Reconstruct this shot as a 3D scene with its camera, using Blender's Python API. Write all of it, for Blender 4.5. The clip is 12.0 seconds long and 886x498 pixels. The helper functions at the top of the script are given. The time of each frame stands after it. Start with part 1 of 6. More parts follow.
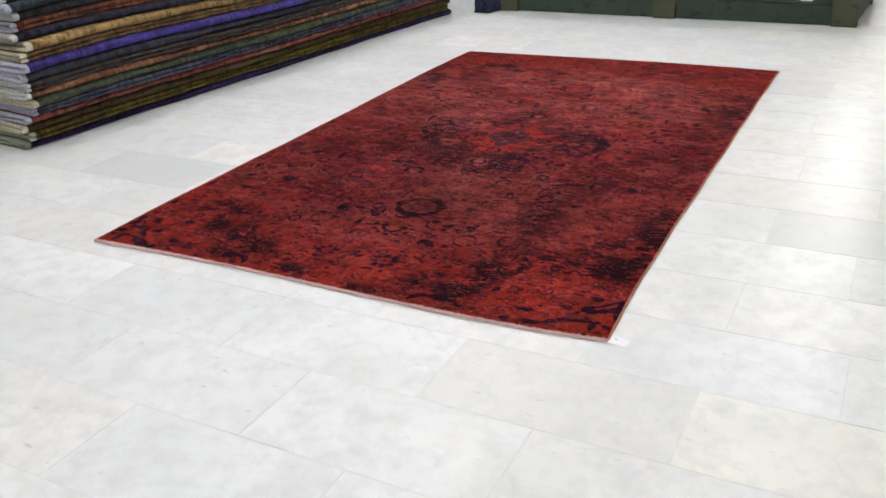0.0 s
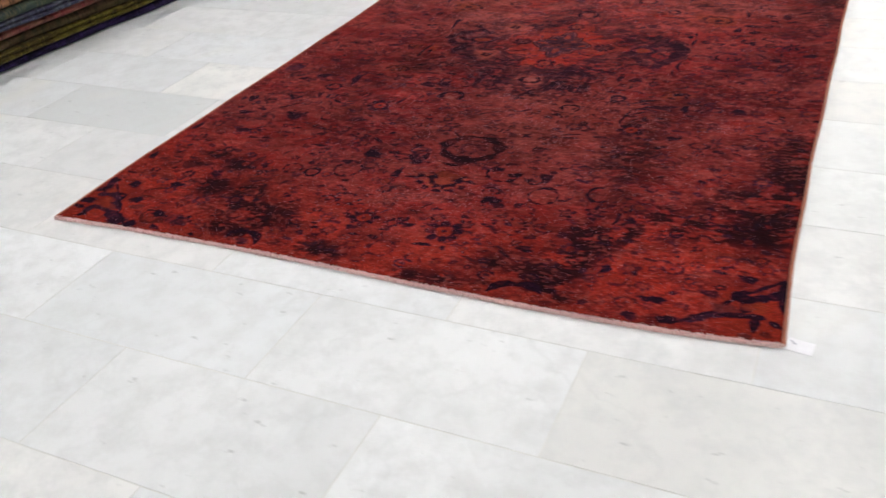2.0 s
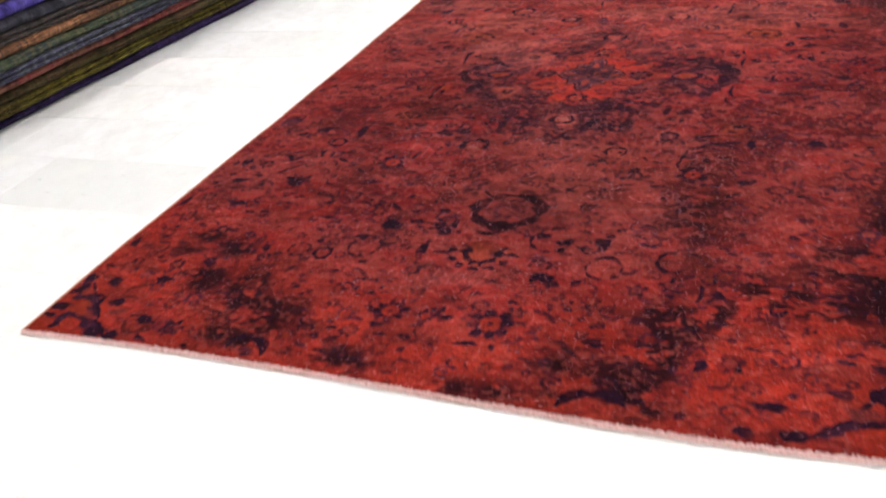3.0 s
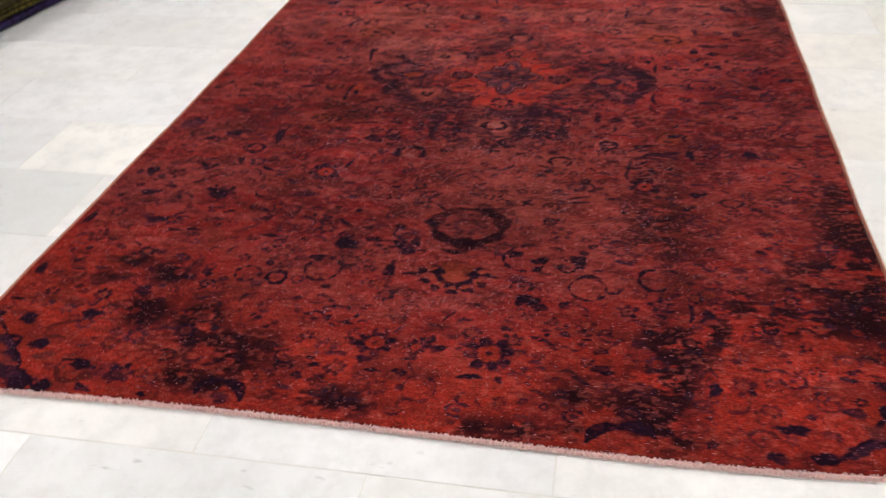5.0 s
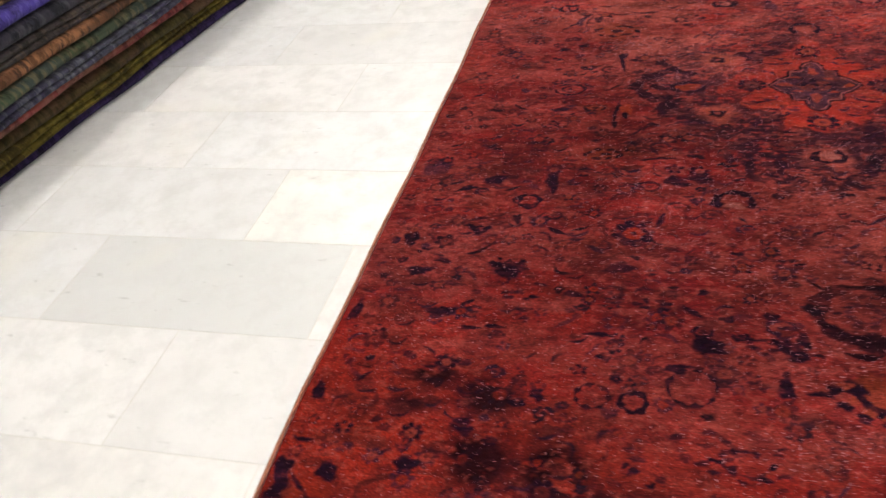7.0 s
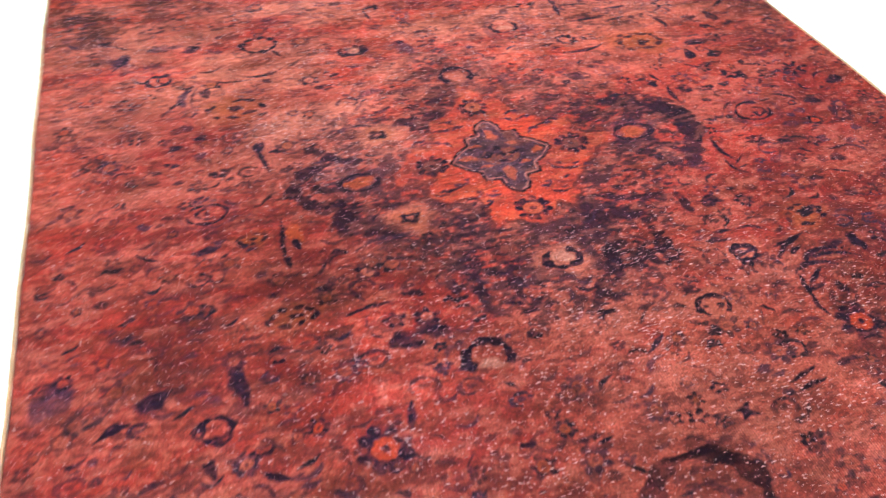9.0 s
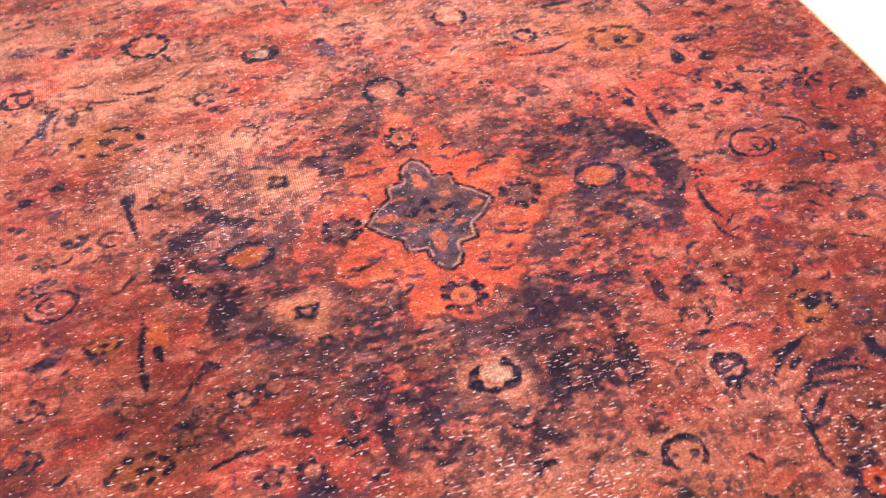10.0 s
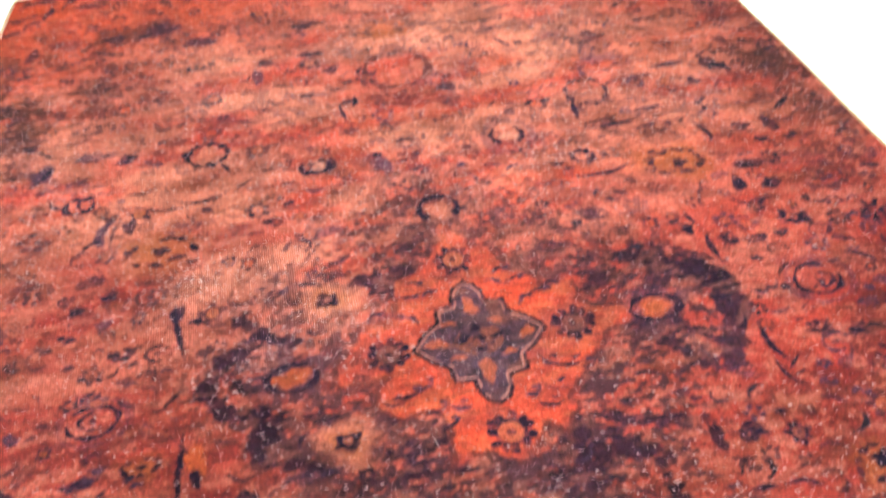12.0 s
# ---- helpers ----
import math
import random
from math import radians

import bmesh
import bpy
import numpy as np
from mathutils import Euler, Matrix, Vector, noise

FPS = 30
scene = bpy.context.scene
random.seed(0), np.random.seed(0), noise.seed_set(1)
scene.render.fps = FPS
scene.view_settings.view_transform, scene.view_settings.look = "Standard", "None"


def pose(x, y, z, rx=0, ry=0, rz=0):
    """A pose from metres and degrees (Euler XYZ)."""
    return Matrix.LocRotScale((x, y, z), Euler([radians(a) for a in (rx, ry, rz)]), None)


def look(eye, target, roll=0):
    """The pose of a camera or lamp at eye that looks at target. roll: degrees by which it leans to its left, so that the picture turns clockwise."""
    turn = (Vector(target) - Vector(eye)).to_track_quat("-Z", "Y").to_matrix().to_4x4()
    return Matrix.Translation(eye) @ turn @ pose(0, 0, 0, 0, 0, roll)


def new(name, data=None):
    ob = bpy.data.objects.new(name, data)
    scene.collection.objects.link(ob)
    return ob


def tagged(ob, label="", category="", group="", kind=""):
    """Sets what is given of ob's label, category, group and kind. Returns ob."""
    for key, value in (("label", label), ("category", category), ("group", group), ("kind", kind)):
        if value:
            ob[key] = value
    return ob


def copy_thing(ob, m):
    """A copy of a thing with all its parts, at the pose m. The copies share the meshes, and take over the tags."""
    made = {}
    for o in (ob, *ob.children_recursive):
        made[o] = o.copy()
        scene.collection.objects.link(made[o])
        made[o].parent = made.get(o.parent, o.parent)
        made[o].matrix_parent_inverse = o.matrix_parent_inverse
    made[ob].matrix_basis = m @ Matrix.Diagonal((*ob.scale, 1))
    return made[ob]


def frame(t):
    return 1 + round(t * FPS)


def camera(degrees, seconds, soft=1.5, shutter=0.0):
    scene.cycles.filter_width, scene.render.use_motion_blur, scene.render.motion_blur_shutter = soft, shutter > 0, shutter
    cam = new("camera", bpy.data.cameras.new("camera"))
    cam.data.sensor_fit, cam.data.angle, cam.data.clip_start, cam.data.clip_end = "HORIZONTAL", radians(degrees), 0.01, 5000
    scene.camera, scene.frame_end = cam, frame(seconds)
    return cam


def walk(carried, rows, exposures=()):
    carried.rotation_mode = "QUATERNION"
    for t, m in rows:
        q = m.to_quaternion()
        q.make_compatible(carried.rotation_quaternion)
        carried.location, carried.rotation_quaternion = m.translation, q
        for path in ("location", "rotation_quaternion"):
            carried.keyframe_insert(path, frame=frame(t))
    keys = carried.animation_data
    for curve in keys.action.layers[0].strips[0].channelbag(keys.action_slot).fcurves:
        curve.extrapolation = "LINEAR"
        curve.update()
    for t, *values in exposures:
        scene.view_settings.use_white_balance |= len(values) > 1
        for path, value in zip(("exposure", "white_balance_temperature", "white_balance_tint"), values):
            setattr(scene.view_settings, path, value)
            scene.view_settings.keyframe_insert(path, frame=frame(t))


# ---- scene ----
cam = camera(54.4, 12.0, soft=1.5, shutter=0.5)
PATH = [
    (0, (2.018, -4.546, 1.641), (1.142, -2.965, 0.785), -3.3),
    (0.5, (1.889, -4.33, 1.599), (1.007, -2.748, 0.751), -3.8),
    (1, (1.784, -4.148, 1.58), (0.954, -2.57, 0.674), -4.4),
    (1.5, (1.594, -4.009, 1.52), (0.825, -2.468, 0.502), -4.2),
    (2, (1.279, -3.869, 1.49), (0.496, -2.379, 0.409), -5.9),
    (2.5, (1.107, -3.701, 1.447), (0.339, -2.227, 0.335), -4.9),
    (3, (0.952, -3.418, 1.418), (0.16, -1.912, 0.367), -10.1),
    (3.2, (0.907, -3.366, 1.448), (0.11, -1.835, 0.437), -9.1),
    (4.8, (0.429, -3.418, 1.51), (0.079, -1.788, 0.405), -3.8),
    (5, (0.416, -3.38, 1.495), (0.068, -1.772, 0.357), -2.9),
    (5.5, (0.301, -3.146, 1.448), (-0.173, -1.613, 0.254), -4.9),
    (6, (0.169, -2.952, 1.449), (-0.415, -1.493, 0.212), -6.9),
    (6.4, (-0.093, -2.888, 1.444), (-0.608, -1.406, 0.203), -5.1),
    (6.5, (-0.1, -2.864, 1.475), (-0.665, -1.384, 0.254), -7.8),
    (6.7, (-0.248, -2.858, 1.487), (-0.798, -1.35, 0.295), -8.4),
    (8.3, (-0.642, -2.199, 1.398), (-0.695, -0.705, 0.069), -5.6),
    (8.5, (-0.687, -2.089, 1.409), (-0.564, -0.568, 0.116), -2.7),
    (9, (-0.685, -1.864, 1.43), (-0.289, -0.426, 0.098), -1.4),
    (9.5, (-0.462, -1.541, 1.374), (-0.008, -0.175, -0.015), -0.8),
    (10, (-0.3, -1.297, 1.397), (0.026, -0.016, -0.103), -2.7),
    (10.5, (-0.255, -1.235, 1.387), (0.046, 0.01, -0.148), -2.3),
    (11, (-0.245, -1.208, 1.385), (0.009, 0.058, -0.142), -3.2),
    (11.5, (-0.246, -1.185, 1.386), (-0.053, 0.111, -0.126), -5.0),
    (12, (-0.27, -1.202, 1.433), (-0.022, 0.24, 0.069), -3.7),
]
EXPOSURES = [(0.0, -0.10, 6500, 10), (1.5, -0.17, 6520, 10), (2.5, -0.08, 6550, 10), (3.0, 0.40, 6750, 12), (3.2, 0.46, 6800, 12), (4.8, -0.04, 6850, 12), (5.5, -0.08, 6900, 11), (6.0, 0.17, 7000, 11), (6.7, 0.10, 7150, 11),
             (8.2, 0.05, 7000, 12), (8.5, 0.10, 6800, 8), (8.8, 0.95, 5700, -20), (9.1, 1.79, 4650, -60), (9.5, 2.02, 4500, -71), (10.5, 2.27, 4300, -77),
             (11.5, 2.35, 4300, -78), (12.0, 1.90, 4600, -71)]
walk(cam, [(t, look(eye, target, roll)) for t, eye, target, roll in PATH], EXPOSURES)

# ---- world and light ----
CEILING = 3.0
LAMP_POWER = 36.0
world = bpy.data.worlds.new("world")
scene.world = world
world.use_nodes = True
world.node_tree.nodes["Background"].inputs["Color"].default_value = (0.9, 0.95, 1.0, 1)
world.node_tree.nodes["Background"].inputs["Strength"].default_value = 0.05


# ---- building helpers ----
def part(name, bm, material, parent=None, label="", smooth=False):
    """Links a bmesh as one mesh object, under a thing or on its own."""
    me = bpy.data.meshes.new(name)
    bm.to_mesh(me)
    bm.free()
    if smooth:
        me.polygons.foreach_set("use_smooth", [True] * len(me.polygons))
    if material:
        me.materials.append(material)
    ob = new(name, me)
    ob.parent = parent
    if label:
        ob["label"] = label
    return ob


def box(bm, x0, y0, z0, x1, y1, z1, bevel=0.0):
    """A box with chamfered edges added to bm."""
    made = bmesh.ops.create_cube(bm, size=1.0)
    verts = made["verts"]
    for v in verts:
        v.co = Vector(((x0 + x1) / 2 + v.co.x * (x1 - x0), (y0 + y1) / 2 + v.co.y * (y1 - y0), (z0 + z1) / 2 + v.co.z * (z1 - z0)))
    if bevel:
        edges = list({e for v in verts for e in v.link_edges})
        bmesh.ops.bevel(bm, geom=edges, offset=bevel, segments=2, profile=0.6, affect="EDGES")
    return bm


def boxed(*args, bevel=0.0):
    return box(bmesh.new(), *args, bevel=bevel)


class Nodes:
    """A short way to write a node material."""

    def __init__(self, name):
        self.mat = bpy.data.materials.new(name)
        self.mat.use_nodes = True
        self.tree = self.mat.node_tree
        self.bsdf = self.tree.nodes["Principled BSDF"]

    def add(self, kind, **values):
        node = self.tree.nodes.new(kind)
        for key, value in values.items():
            if key in node.inputs:
                self.link(value, node.inputs[key])
            else:
                setattr(node, key, value)
        return node

    def link(self, value, socket):
        if isinstance(value, bpy.types.NodeSocket):
            self.tree.links.new(value, socket)
        else:
            socket.default_value = value

    def coords(self, scale=(1, 1, 1)):
        tc = self.add("ShaderNodeTexCoord")
        m = self.add("ShaderNodeMapping")
        self.link(tc.outputs["Object"], m.inputs["Vector"])
        m.inputs["Scale"].default_value = scale
        return m.outputs["Vector"]

    def noise(self, vector, scale, detail=3.0, rough=0.55):
        n = self.add("ShaderNodeTexNoise")
        self.link(vector, n.inputs["Vector"])
        n.inputs["Scale"].default_value = scale
        n.inputs["Detail"].default_value = detail
        n.inputs["Roughness"].default_value = rough
        return n.outputs["Fac"]

    def ramp(self, value, *stops):
        n = self.add("ShaderNodeValToRGB")
        self.link(value, n.inputs["Fac"])
        el = n.color_ramp.elements
        while len(el) < len(stops):
            el.new(0.5)
        for e, (p, c) in zip(el, stops):
            e.position = p
            e.color = (*c, 1) if isinstance(c, tuple) else (c, c, c, 1)
        return n.outputs["Color"]

    def mix(self, fac, a, b, blend="MIX"):
        n = self.add("ShaderNodeMix", data_type="RGBA", blend_type=blend)
        self.link(fac, n.inputs[0])
        for value, socket in ((a, n.inputs[6]), (b, n.inputs[7])):
            self.link((*value, 1) if isinstance(value, tuple) and len(value) == 3 else value, socket)
        return n.outputs[2]

    def math(self, op, a, b=0.0):
        n = self.add("ShaderNodeMath", operation=op)
        self.link(a, n.inputs[0])
        self.link(b, n.inputs[1])
        return n.outputs[0]

    def bump(self, height, strength, distance):
        n = self.add("ShaderNodeBump")
        self.link(height, n.inputs["Height"])
        n.inputs["Strength"].default_value = strength
        n.inputs["Distance"].default_value = distance
        self.link(n.outputs["Normal"], self.bsdf.inputs["Normal"])

    def set(self, **values):
        for key, value in values.items():
            if isinstance(value, tuple) and len(value) == 3:
                value = (*value, 1)
            self.link(value, self.bsdf.inputs[key.replace("_", " ")])
        return self.mat


# ---- materials ----
def marble_material():
    m = Nodes("polished marble")
    info = m.add("ShaderNodeObjectInfo")
    tc = m.add("ShaderNodeTexCoord")
    shift = m.add("ShaderNodeVectorMath", operation="MULTIPLY_ADD")
    m.link(info.outputs["Random"], shift.inputs[0])
    shift.inputs[1].default_value = (37.0, 53.0, 11.0)
    m.link(tc.outputs["Object"], shift.inputs[2])
    v = shift.outputs[0]
    cloud = m.noise(v, 2.6, 3, 0.55)
    mottle = m.noise(v, 11.0, 4, 0.65)
    stretch = m.add("ShaderNodeMapping")
    m.link(v, stretch.inputs["Vector"])
    stretch.inputs["Rotation"].default_value = (0, 0, 0.6)
    stretch.inputs["Scale"].default_value = (16.0, 38.0, 20.0)
    fleck = m.ramp(m.noise(stretch.outputs["Vector"], 1.0, 2, 0.5), (0.69, 0.0), (0.82, 1.0))
    line = m.add("ShaderNodeMath", operation="ABSOLUTE")
    m.link(m.math("SUBTRACT", m.noise(v, 1.9, 5, 0.6), 0.5), line.inputs[0])
    vein = m.ramp(line.outputs[0], (0.0, 1.0), (0.022, 0.0))
    grey = (0.60, 0.61, 0.62)
    base = m.mix(m.ramp(cloud, (0.40, 0.0), (0.75, 0.45)), info.outputs["Color"], grey)
    base = m.mix(m.ramp(mottle, (0.43, 0.0), (0.68, 0.58)), base, grey)
    base = m.mix(m.math("MULTIPLY", vein, 0.16), base, (0.52, 0.53, 0.54))
    base = m.mix(m.math("MULTIPLY", fleck, 0.60), base, (0.34, 0.35, 0.36))
    warm = m.ramp(m.noise(v, 1.7, 2, 0.5), (0.62, 0.0), (0.74, 0.35))
    base = m.mix(warm, base, (0.78, 0.76, 0.68))
    rough = m.ramp(m.noise(v, 9.0, 3, 0.6), (0.3, 0.275), (0.7, 0.31))
    return m.set(Base_Color=base, Roughness=rough, Specular_IOR_Level=0.28)


def plain_material(name, colour, rough=0.6, grain=20.0, spread=0.12, metal=0.0):
    m = Nodes(name)
    v = m.coords()
    n = m.noise(v, grain, 4, 0.6)
    big = m.noise(v, grain / 12, 3, 0.5)
    low = tuple(c * (1 - spread) for c in colour)
    high = tuple(min(1.0, c * (1 + spread)) for c in colour)
    base = m.mix(m.ramp(n, (0.3, 0.0), (0.7, 1.0)), low, high)
    base = m.mix(m.math("MULTIPLY", m.ramp(big, (0.4, 0.0), (0.7, 1.0)), 0.3), base, low)
    m.bump(n, 0.15, 0.004)
    return m.set(Base_Color=base, Roughness=rough, Metallic=metal)


def rug_material():
    """Worn, overdyed wool pile: dyes from the woven pattern, bare weft knots and warp ribs where it is worn."""
    m = Nodes("overdyed wool pile")
    dye = m.add("ShaderNodeAttribute", attribute_name="dye").outputs["Color"]
    worn = m.add("ShaderNodeAttribute", attribute_name="worn").outputs["Fac"]
    streak = m.noise(m.coords((30, 85, 1)), 1.0, 4, 0.65)
    base = m.mix(m.ramp(streak, (0.50, 0.0), (0.70, 0.6)), dye, m.mix(1.0, dye, (1.5, 1.9, 1.95), "MULTIPLY"))
    base = m.mix(m.ramp(streak, (0.32, 0.40), (0.46, 0.0)), base, m.mix(0.7, base, (0.030, 0.004, 0.006)))
    fine = m.noise(m.coords((150, 230, 1)), 1.0, 2, 0.6)
    base = m.mix(m.ramp(fine, (0.36, 0.55), (0.52, 0.0)), base, m.mix(0.75, base, (0.012, 0.003, 0.005)))
    base = m.mix(m.ramp(fine, (0.56, 0.0), (0.70, 0.8)), base, m.mix(1.0, base, (1.7, 2.0, 2.0), "MULTIPLY"))
    # warp ribs that show in the thin places
    rib = m.add("ShaderNodeTexWave", wave_type="BANDS", bands_direction="X", wave_profile="SIN")
    m.link(m.coords(), rib.inputs["Vector"])
    rib.inputs["Scale"].default_value = 0.314 / 0.0052
    rib.inputs["Distortion"].default_value = 2.5
    rib.inputs["Detail Scale"].default_value = 0.5
    thin = m.math("MULTIPLY", m.ramp(m.noise(m.coords((2.6, 2.2, 1)), 1.0, 2, 0.5), (0.47, 0.0), (0.63, 1.0)), worn)
    ribs = m.math("MULTIPLY", m.ramp(rib.outputs["Fac"], (0.4, 0.0), (0.85, 1.0)), thin)
    base = m.mix(m.math("MULTIPLY", ribs, 0.60), base, m.mix(1.0, base, (1.8, 2.3, 2.3), "MULTIPLY"))
    # bare cotton knots, in short dashes along the weft
    dash = m.noise(m.coords((60, 310, 1)), 1.0, 2, 0.5)
    place = m.ramp(m.noise(m.coords((4.2, 5.2, 1)), 1.0, 3, 0.6), (0.30, 0.0), (0.70, 1.0))
    edge = m.math("SUBTRACT", 0.708, m.math("MULTIPLY", m.math("MULTIPLY", place, worn), 0.085))
    knots = m.math("MULTIPLY", m.math("GREATER_THAN", dash, edge), 0.76)
    base = m.mix(knots, base, (0.44, 0.205, 0.245))
    dots = m.math("MULTIPLY", m.math("GREATER_THAN", m.noise(m.coords((95, 130, 1)), 1.0, 0, 0.5), 0.86), 0.5)
    base = m.mix(dots, base, (0.40, 0.24, 0.27))
    m.bump(m.math("ADD", m.noise(m.coords((160, 330, 1)), 1.0, 2, 0.6), m.math("MULTIPLY", streak, 0.7)), 0.4, 0.004)
    return m.set(Base_Color=base, Roughness=0.95, Specular_IOR_Level=0.03, Sheen_Weight=0.010, Sheen_Roughness=0.4, Sheen_Tint=(1.0, 0.75, 0.68))


def textile_material(name, main, second, accent, patches=7.0):
    """Folded pile rug seen from its back and edges: patches of dye along the fold, and fine rows of knots."""
    m = Nodes(name)
    big = m.noise(m.coords((2, 1, 2)), patches, 3, 0.6)
    small = m.noise(m.coords((9, 42, 9)), 1.0, 4, 0.65)
    base = m.mix(m.ramp(big, (0.44, 0.0), (0.58, 1.0)), main, second)
    base = m.mix(m.ramp(small, (0.50, 0.0), (0.60, 0.85)), base, accent)
    dark = tuple(c * 0.16 for c in main)
    base = m.mix(m.ramp(m.noise(m.coords((12, 24, 12)), 1.0, 4, 0.65), (0.48, 0.0), (0.62, 0.75)), base, dark)
    rows = m.noise(m.coords((40, 260, 40)), 1.0, 2, 0.5)
    m.bump(m.math("ADD", rows, small), 0.5, 0.006)
    return m.set(Base_Color=base, Roughness=0.9, Specular_IOR_Level=0.06, Sheen_Weight=0.03)


def painted_wood(name, colour, worn):
    m = Nodes(name)
    grain = m.noise(m.coords((2.0, 2.0, 45.0)), 1.0, 5, 0.6)
    blot = m.noise(m.coords((3, 3, 3)), 1.3, 3, 0.6)
    base = m.mix(m.ramp(grain, (0.4, 0.0), (0.7, 1.0)), colour, tuple(c * 0.6 for c in colour))
    base = m.mix(m.math("MULTIPLY", m.ramp(blot, (0.5, 0.0), (0.68, 1.0)), 0.6), base, worn)
    knot = m.ramp(m.noise(m.coords((9, 9, 13)), 1.0, 1, 0.4), (0.66, 0.0), (0.71, 0.9))
    base = m.mix(knot, base, tuple(c * 0.25 for c in colour))
    m.bump(grain, 0.3, 0.004)
    return m.set(Base_Color=base, Roughness=0.55)


def glow_material():
    m = Nodes("lamp diffuser")
    return m.set(Base_Color=(0.9, 0.9, 0.9), Emission_Color=(1.0, 0.99, 0.975), Emission_Strength=LAMP_POWER)


MARBLE = marble_material()
GROUT = plain_material("grey floor joint", (0.66, 0.66, 0.645), 0.6, 9, 0.10)
WALL = plain_material("off-white wall paint", (0.78, 0.77, 0.74), 0.8, 30, 0.04)
CEIL = plain_material("white ceiling paint", (0.82, 0.82, 0.81), 0.9, 30, 0.03)
PILE = rug_material()
FRINGE = plain_material("pale pink cotton", (0.66, 0.40, 0.38), 0.9, 140, 0.3)
COTTON = plain_material("bleached pink cotton ends", (0.74, 0.55, 0.53), 0.9, 200, 0.25)
SELVEDGE = plain_material("orange tan wool binding", (0.36, 0.135, 0.085), 0.9, 120, 0.35)
PAPER = plain_material("white paper", (0.80, 0.80, 0.84), 0.6, 40, 0.03)
INK = plain_material("blue grey ink", (0.22, 0.23, 0.32), 0.6, 40, 0.05)
STEEL = plain_material("white lamp frame", (0.75, 0.75, 0.75), 0.4, 30, 0.03)
GREEN = painted_wood("dark green stained wood", (0.017, 0.034, 0.022), (0.032, 0.044, 0.028))
OLIVE = painted_wood("olive green painted wood", (0.050, 0.060, 0.026), (0.075, 0.075, 0.036))
GLOW = glow_material()

# ---- room ----
X0, X1, Y0, Y1 = -7.0, 6.0, -7.0, 13.0


def room():
    floor = tagged(part("floor", boxed(X0, Y0, -0.15, X1, Y1, -0.0012), GROUT), "white polished marble floor in staggered long tiles", "floor", kind="structure")
    for name, a in (("wall_north", (X0, Y1, 0, X1, Y1 + 0.2, CEILING)), ("wall_south", (X0, Y0 - 0.2, 0, X1, Y0, CEILING)),
                    ("wall_west", (X0 - 0.2, Y0, 0, X0, Y1, CEILING)), ("wall_east", (X1, Y0, 0, X1 + 0.2, Y1, CEILING))):
        tagged(part(name, boxed(*a), WALL), "plain off-white painted shop wall", "wall", kind="structure")
    tagged(part("ceiling", boxed(X0, Y0, CEILING + 0.05, X1, Y1, CEILING + 0.2), CEIL), "plain white shop ceiling", "ceiling", kind="structure")
    return floor


FLOOR = room()


def ceiling_lamp():
    lamp = tagged(new("ceiling_light"), "long white fluorescent ceiling light, switched on", "ceiling light", "ceiling lights")
    bm = bmesh.new()
    for a in ((-0.11, -0.63, 0.11, -0.6), (-0.11, 0.6, 0.11, 0.63), (-0.11, -0.6, -0.085, 0.6), (0.085, -0.6, 0.11, 0.6)):
        box(bm, a[0], a[1], -0.02, a[2], a[3], 0.05)
    part("frame", bm, STEEL, lamp)
    part("diffuser", boxed(-0.084, -0.599, -0.008, 0.084, 0.599, 0.03), GLOW, lamp)
    return lamp


LAMP = ceiling_lamp()
LAMP.matrix_basis = pose(-0.92, 0.2, CEILING)
for x, y in [(-0.92, -4.4), (-0.92, -2.1), (-0.92, 2.5), (-0.92, 4.8), (-3.05, -2.1), (-3.05, 0.2), (-3.05, 2.5), (1.5, -4.4), (1.5, -2.1),
             (1.5, 0.2), (1.5, 2.5), (1.5, 4.8), (1.5, 7.0), (1.5, 9.2), (1.2, 11.5), (-3.05, 4.8), (-0.92, 7.0), (3.9, -1.0), (3.9, 2.5)]:
    copy_thing(LAMP, pose(x, y, CEILING))


# ---- the rug on the floor ----
HALF_W = 1.25
NX, NY = 760, 1210


def lattice_noise(x, y, seed):
    r = np.random.RandomState(seed).rand(256, 256)
    xi, yi = np.floor(x).astype(int), np.floor(y).astype(int)
    u, v = x - xi, y - yi
    u, v = u * u * (3 - 2 * u), v * v * (3 - 2 * v)
    a, b = r[yi % 256, xi % 256], r[yi % 256, (xi + 1) % 256]
    c, d = r[(yi + 1) % 256, xi % 256], r[(yi + 1) % 256, (xi + 1) % 256]
    return (a * (1 - u) + b * u) * (1 - v) + (c * (1 - u) + d * u) * v


def fbm(x, y, fx, fy, seed, octaves=3):
    total, size, amp = 0.0, 0.0, 1.0
    for k in range(octaves):
        total = total + amp * lattice_noise(x * fx * 2 ** k + 17.3 * k, y * fy * 2 ** k + 5.1 * k, seed + k)
        size += amp
        amp *= 0.55
    return total / size


def step(a, b, x):
    """Smooth 0 to 1 from a to b, which may run downwards."""
    t = np.clip((x - a) / (b - a), 0, 1)
    return t * t * (3 - 2 * t)


